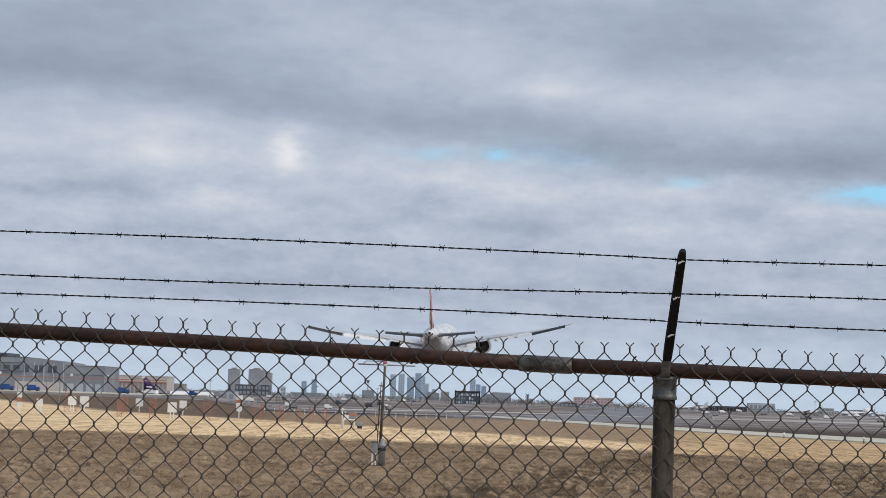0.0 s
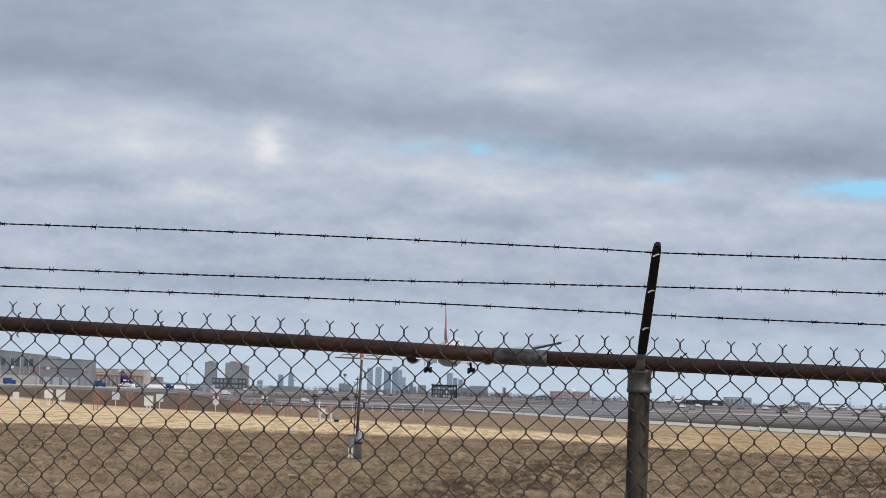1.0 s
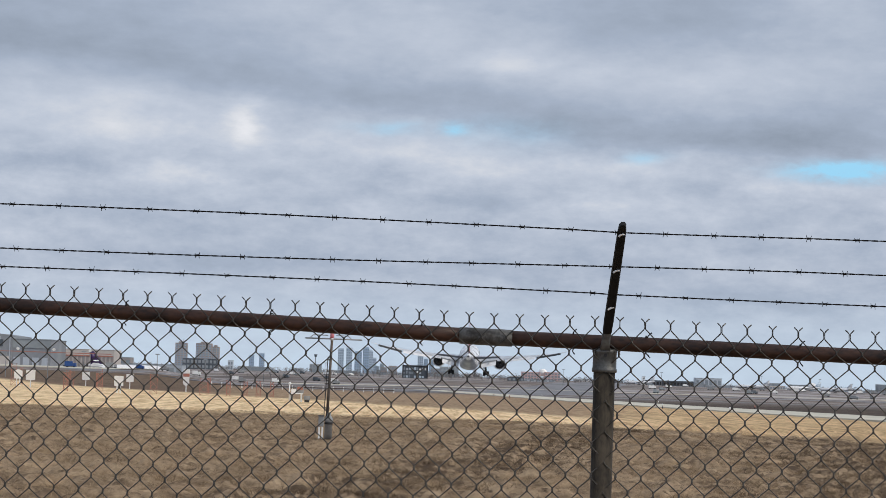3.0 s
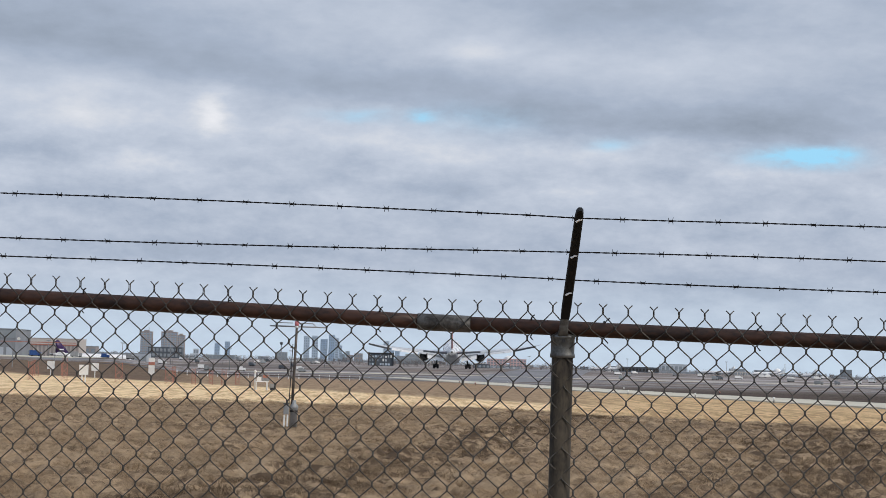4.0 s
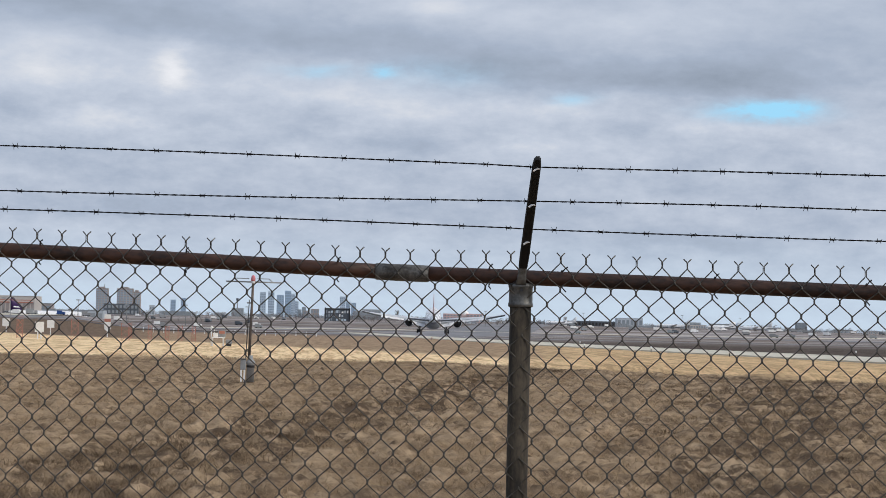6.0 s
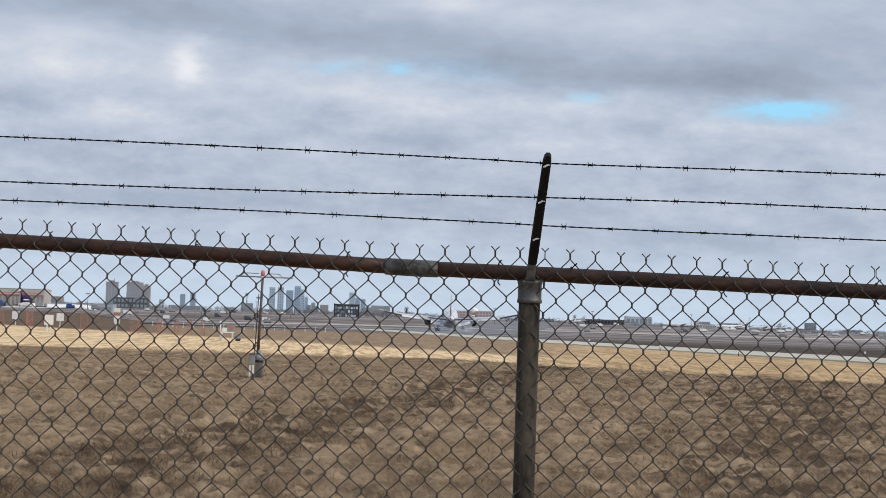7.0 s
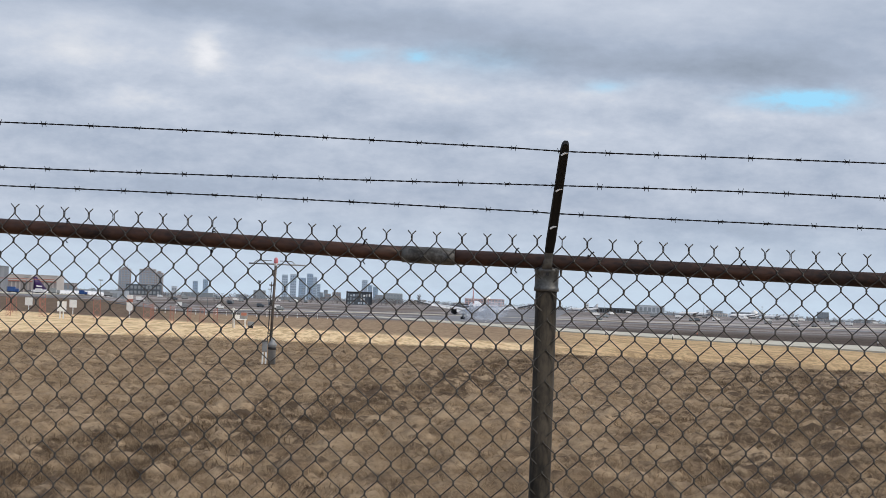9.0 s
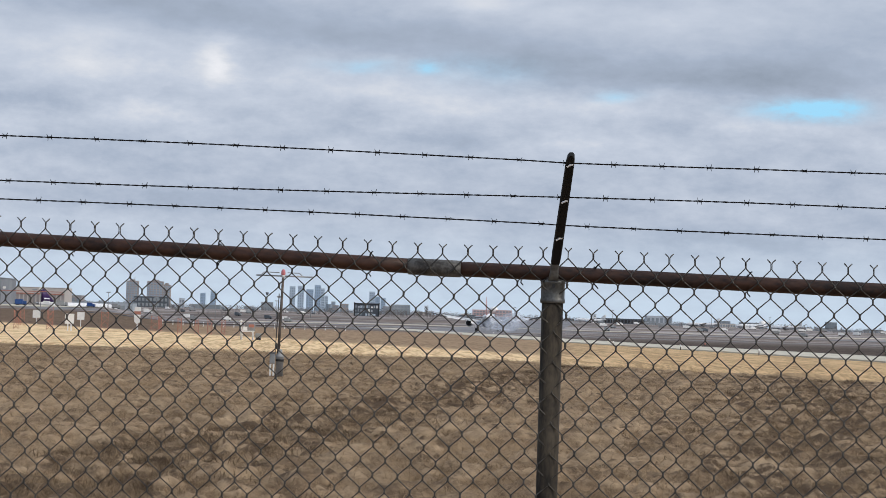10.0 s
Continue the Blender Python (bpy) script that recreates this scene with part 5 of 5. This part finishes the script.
def truck(x, y, length, mat, label, rz=0):
    t = thing("service_truck", pose(x, y, land(x, y) + 0.06, 0, 0, rz) @ Matrix.Scale(0.72, 4), label, "truck", "service vehicles")
    part("cargo_box", block(BM(), -length / 2, length / 2 - 2.2, -1.2, 1.2, 0.9, 3.6, 0.08), mat, t)
    part("cab", block(BM(), length / 2 - 2.0, length / 2, -1.15, 1.15, 0.6, 2.6, 0.25), mat, t)
    part("windscreen", block(BM(), length / 2 - 0.12, length / 2 + 0.03, -1.0, 1.0, 1.6, 2.35), GLASS, t)
    part("chassis", block(BM(), -length / 2, length / 2, -0.9, 0.9, 0.5, 0.9), DARK, t)
    for wx in (-length / 2 + 1.2, length / 2 - 1.2):
        for s in (-1, 1):
            part("wheel", tube(BM(), (wx, s * 0.9, 0.48), (wx, s * 1.2, 0.48), 0.48, 14), RUBBER, t)


for x, y, l, m, lab in ((-170, 900, 7.5, BLUE_PAINT, "blue box truck parked on the apron"), (-160.5, 905, 7, BLUE_PAINT, "blue box truck parked on the apron"), (-178, 890, 6, WHITE, "white service truck on the apron"),
                        (-128, 930, 6.5, BLUE_PAINT, "blue loading vehicle by a parked jet"), (-120, 1000, 7, GREY_PAINT, "grey tug vehicle on the apron"), (-140, 1010, 6, GREY_PAINT, "grey tug vehicle on the apron"),
                        (-60, 1250, 6, WHITE, "white service truck on the airfield"), (-28, 1300, 6, GREY_PAINT, "grey service truck on the airfield"),
                        (290, 1700, 8, WHITE, "white service truck on the airfield"),
                        (310, 1600, 7, GREY_PAINT, "grey service truck on the airfield"), (-95, 1150, 6, WHITE, "white service truck on the airfield"), (-108, 1120, 6, GREY_PAINT, "grey tug vehicle on the apron"), (-84, 1290, 7, WHITE, "white service truck on the airfield"), (-74, 1180, 5, GREY_PAINT, "grey service truck on the airfield"), (-150, 1190, 7, WHITE, "white loading truck by a parked jet"), (-132, 1230, 6, BLUE_PAINT, "blue loading vehicle by a parked jet"), (205, 1750, 8, WHITE, "white service truck on the airfield"), (260, 1820, 8, GREY_PAINT, "grey service truck on the airfield"), (345, 1780, 9, WHITE, "white service truck on the airfield"), (390, 1900, 9, WHITE, "white service truck on the airfield"), (430, 1950, 8, GREY_PAINT, "grey service truck on the airfield")):
    truck(x, y, l, m, lab, random.uniform(-12, 12))


def scattered_vehicles():
    """Vans, tugs and trucks standing about the far aprons."""
    rng = random.Random(21)
    looks = ((WHITE, "white van standing on a far apron"), (GREY_PAINT, "grey service truck standing on a far apron"), (DARK_WALL, "dark tug standing on a far apron"), (GREY_WALL, "grey van standing on a far apron"), (WHITE, "white van standing on a far apron"))
    for i in range(46):
        y = rng.uniform(1350, 2300)
        b = rng.uniform(-0.075, -0.01) if i < 20 else rng.uniform(0.115, 0.27)
        mat, lab = looks[rng.randrange(5)]
        truck(b * y, y, rng.uniform(5, 9), mat, lab, rng.uniform(-30, 30))


scattered_vehicles()
for jx, jy, jr, js in ((330, 2050, 75, 0.5), (395, 2150, 100, 0.55), (250, 2250, 82, 0.5)):
    jet = airliner("distant_airliner", pose(jx, jy, land(jx, jy) - 0.1, 0, 0, jr) @ Matrix.Scale(js, 4), "small white jet parked far across the airfield", PALE_HAZE if jr > 90 else WING, True, False)
    tagged(jet, group="distant parked jets")


def horizon_buildings():
    """Small pale buildings scattered among the trees at the airfield's far side."""
    rng = random.Random(11)
    kinds = ((CLAD_LIGHT, "small pale flat-roofed building on the horizon"), (GREY_WALL, "small grey building among trees on the horizon"), (TAN_WALL, "small tan building among trees on the horizon"), (WHITE, "small white building on the horizon"), (DARK_WALL, "small dark building among trees on the horizon"))
    for i in range(56):
        y = rng.uniform(3000, 4300)
        x = y * math.tan(radians(-11.5 + 26 * (i + rng.random()) / 56))
        w, h = rng.uniform(9, 34), rng.uniform(1.8, 5.5)
        m, lab = kinds[rng.choice((0, 0, 1, 1, 2, 3, 4))]
        building("low_building", x, y, w, 14, land(x, y) + h, m, lab, rng.randint(2, 6), 1, rng.choice((GREY_WALL, CLAD_LIGHT, DARK_WALL)))


horizon_buildings()


def apron_pole(x, y, h):
    t = thing("apron_light_pole", pose(x, y, land(x, y)), "tall grey floodlight pole on the apron", "light pole", "apron floodlight poles")
    part("pole", tube(BM(), (0, 0, 0), (0, 0, h), 0.22, 8, 0.12), GREY_PAINT, t)
    part("lamp_frame", block(BM(), -1.1, 1.1, -0.15, 0.15, h, h + 0.5, 0.05), GREY_WALL, t)


for x, y, h in ((-175, 1020, 7), (-140, 1060, 7), (-118, 1180, 8), (-98, 1240, 9), (-72, 1350, 12), (-40, 1500, 12), (-20, 1700, 13), (140, 1800, 12), (230, 1900, 12), (330, 2000, 12), (420, 2200, 12)):
    apron_pole(x, y, h)

# ---- distant winter trees ----
def woods(name, rows, label):
    """Bare trees as trunks with loose twig clumps, joined as one."""
    rng = random.Random(len(name) + len(rows))
    verts, faces = [], []
    for x0, x1, y0, y1, hmin, hmax, count in rows:
        for _ in range(count):
            x, y, h = rng.uniform(x0, x1), rng.uniform(y0, y1), rng.uniform(hmin, hmax)
            z = land(x, y)
            b = len(verts)
            verts += [(x - 0.25, y, z - 0.2), (x + 0.25, y, z - 0.2), (x, y, z + h * 0.8)]
            faces.append((b, b + 1, b + 2))
            for _ in range(34):
                u, v, k = rng.gauss(0, 0.26) * h, rng.gauss(0, 0.26) * h, rng.betavariate(1.7, 1.4)
                cx, cy, cz = x + u * (1.1 - 0.6 * k), y + v * (1.1 - 0.6 * k), z + h * (0.12 + 0.88 * k)
                s = h * rng.uniform(0.05, 0.13)
                b = len(verts)
                for _ in range(3):
                    verts.append((cx + rng.uniform(-s, s), cy + rng.uniform(-s, s), cz + rng.uniform(-s, s)))
                faces.append((b, b + 1, b + 2))
    me = bpy.data.meshes.new(name)
    me.from_pydata(verts, [], faces)
    me.materials.append(TWIG)
    return tagged(new(name, me), label, "trees", kind="stuff")


woods("tree_belt", [(-760, 60, 3700, 4450, 3, 8, 520), (60, 1250, 3600, 4450, 3, 7.5, 520), (-300, -190, 2900, 3200, 3, 6, 70), (-150, 20, 3200, 3450, 3, 7, 90), (30, 150, 2600, 3300, 3, 8, 150), (250, 420, 2900, 3400, 4, 8, 60), (560, 760, 3000, 3700, 4, 9, 90)], "belt of bare brown winter trees along the horizon")
woods("hedgerow", [(-420, -60, 1650, 1750, 2, 5, 60), (-60, 200, 2050, 2250, 2, 5, 80), (200, 700, 2100, 2450, 2, 5, 110)], "low bare hedgerow at the airfield's edge")


def bare_tree(x, y, h):
    rng = random.Random(5)
    t = thing("bare_tree", pose(x, y, land(x, y) - 0.2), "tall bare grey winter tree beyond the airfield", "tree")
    part("trunk", tube(BM(), (0, 0, 0), (0.3, 0, h * 0.8), h * 0.03, 7, h * 0.012), TWIG, t)
    bm = BM()
    for i in range(60):
        z, a = h * rng.uniform(0.18, 0.8), rng.uniform(0, 6.28)
        r = h * rng.uniform(0.10, 0.26)
        tip = Vector((r * math.cos(a), r * math.sin(a), min(h, z + h * rng.uniform(0.08, 0.26))))
        tube(bm, (0.2, 0, z), tip, h * 0.012, 4, h * 0.004)
        for _ in range(3):
            tube(bm, tip * 0.7 + Vector((0, 0, z * 0.3)), tip + Vector((rng.uniform(-1, 1), rng.uniform(-1, 1), rng.uniform(-0.3, 1))) * h * 0.08, h * 0.008, 4, h * 0.003)
    part("crown", bm, TWIG, t)


bare_tree(117, 3000, 14)


def motions():
    """The landing airliner, its tyre smoke and the drifting clouds."""
    track = [
        (0.0, -0.08, 510.0, 9.27, 3.2, -1.8, -3.5), (1.0, 8.6, 580.2, 6.61, 3.4, -0.8, -3.2), (2.5, 21.59, 682.5, 2.70, 3.6, 1.1, -2.6),
        (3.5, 30.2, 748.7, 0.55, 3.8, 0.2, -2.6), (4.5, 38.36, 813.3, -1.35, 4.0, -1.1, -2.8), (5.5, 45.9, 876.3, -3.35, 4.2, 0.4, -3.0), (6.3, 52.0, 925.5, -4.75, 4.2, 0.2, -3.2),
        (7.0, 56.6, 967.8, -5.33, 3.8, 0.0, -3.4), (7.5, 59.6, 997.5, -5.54, 3.2, 0.0, -3.1), (8.5, 65.9, 1055.7, -5.97, 2.2, 0.0, -4.7), (9.2, 70.2, 1095.5, -6.27, 1.4, 0.0, -5.5), (10.0, 75.56, 1140.0, -6.58, 0.8, 0.0, -6.0)]
    walk(PLANE, [(t, pose(x, y, z, rx, ry, rz)) for t, x, y, z, rx, ry, rz in track])
    at = lambda t: [float(np.interp(t, [r[0] for r in track], [r[i] for r in track])) for i in (1, 2, 3)]
    for ob, dx, dy, dz, lag in PUFFS:
        begin = 6.55 + lag
        x, y, z = at(begin)
        rows = [(0.0, pose(x, y - 12, z - 16)), (begin, pose(x, y - 12, z - 16))]
        for k, age in enumerate((0.3, 0.9, 1.6, 2.4)):
            t = begin + age
            if t < 9.95:
                x, y, z = at(t)
                rows.append((t, pose(x + dx, y + dy * (0.5 + 0.35 * age), z + dz + 0.35 * age, 0, 0, 12 * age)))
        x, y, z = at(10.0)
        age = 10.0 - begin
        rows.append((10.0, pose(x + dx + 1.5, y + dy * (0.5 + 0.35 * age), z + dz + 0.35 * age, 0, 0, 12 * age)))
        walk(ob, rows)
    walk(SKY, [(0.0, pose(0, 0, 0)), (5.0, pose(0, 0, 0, 0, 0, -0.375)), (10.0, pose(0, 0, 0, 0, 0, -0.75))])


motions()
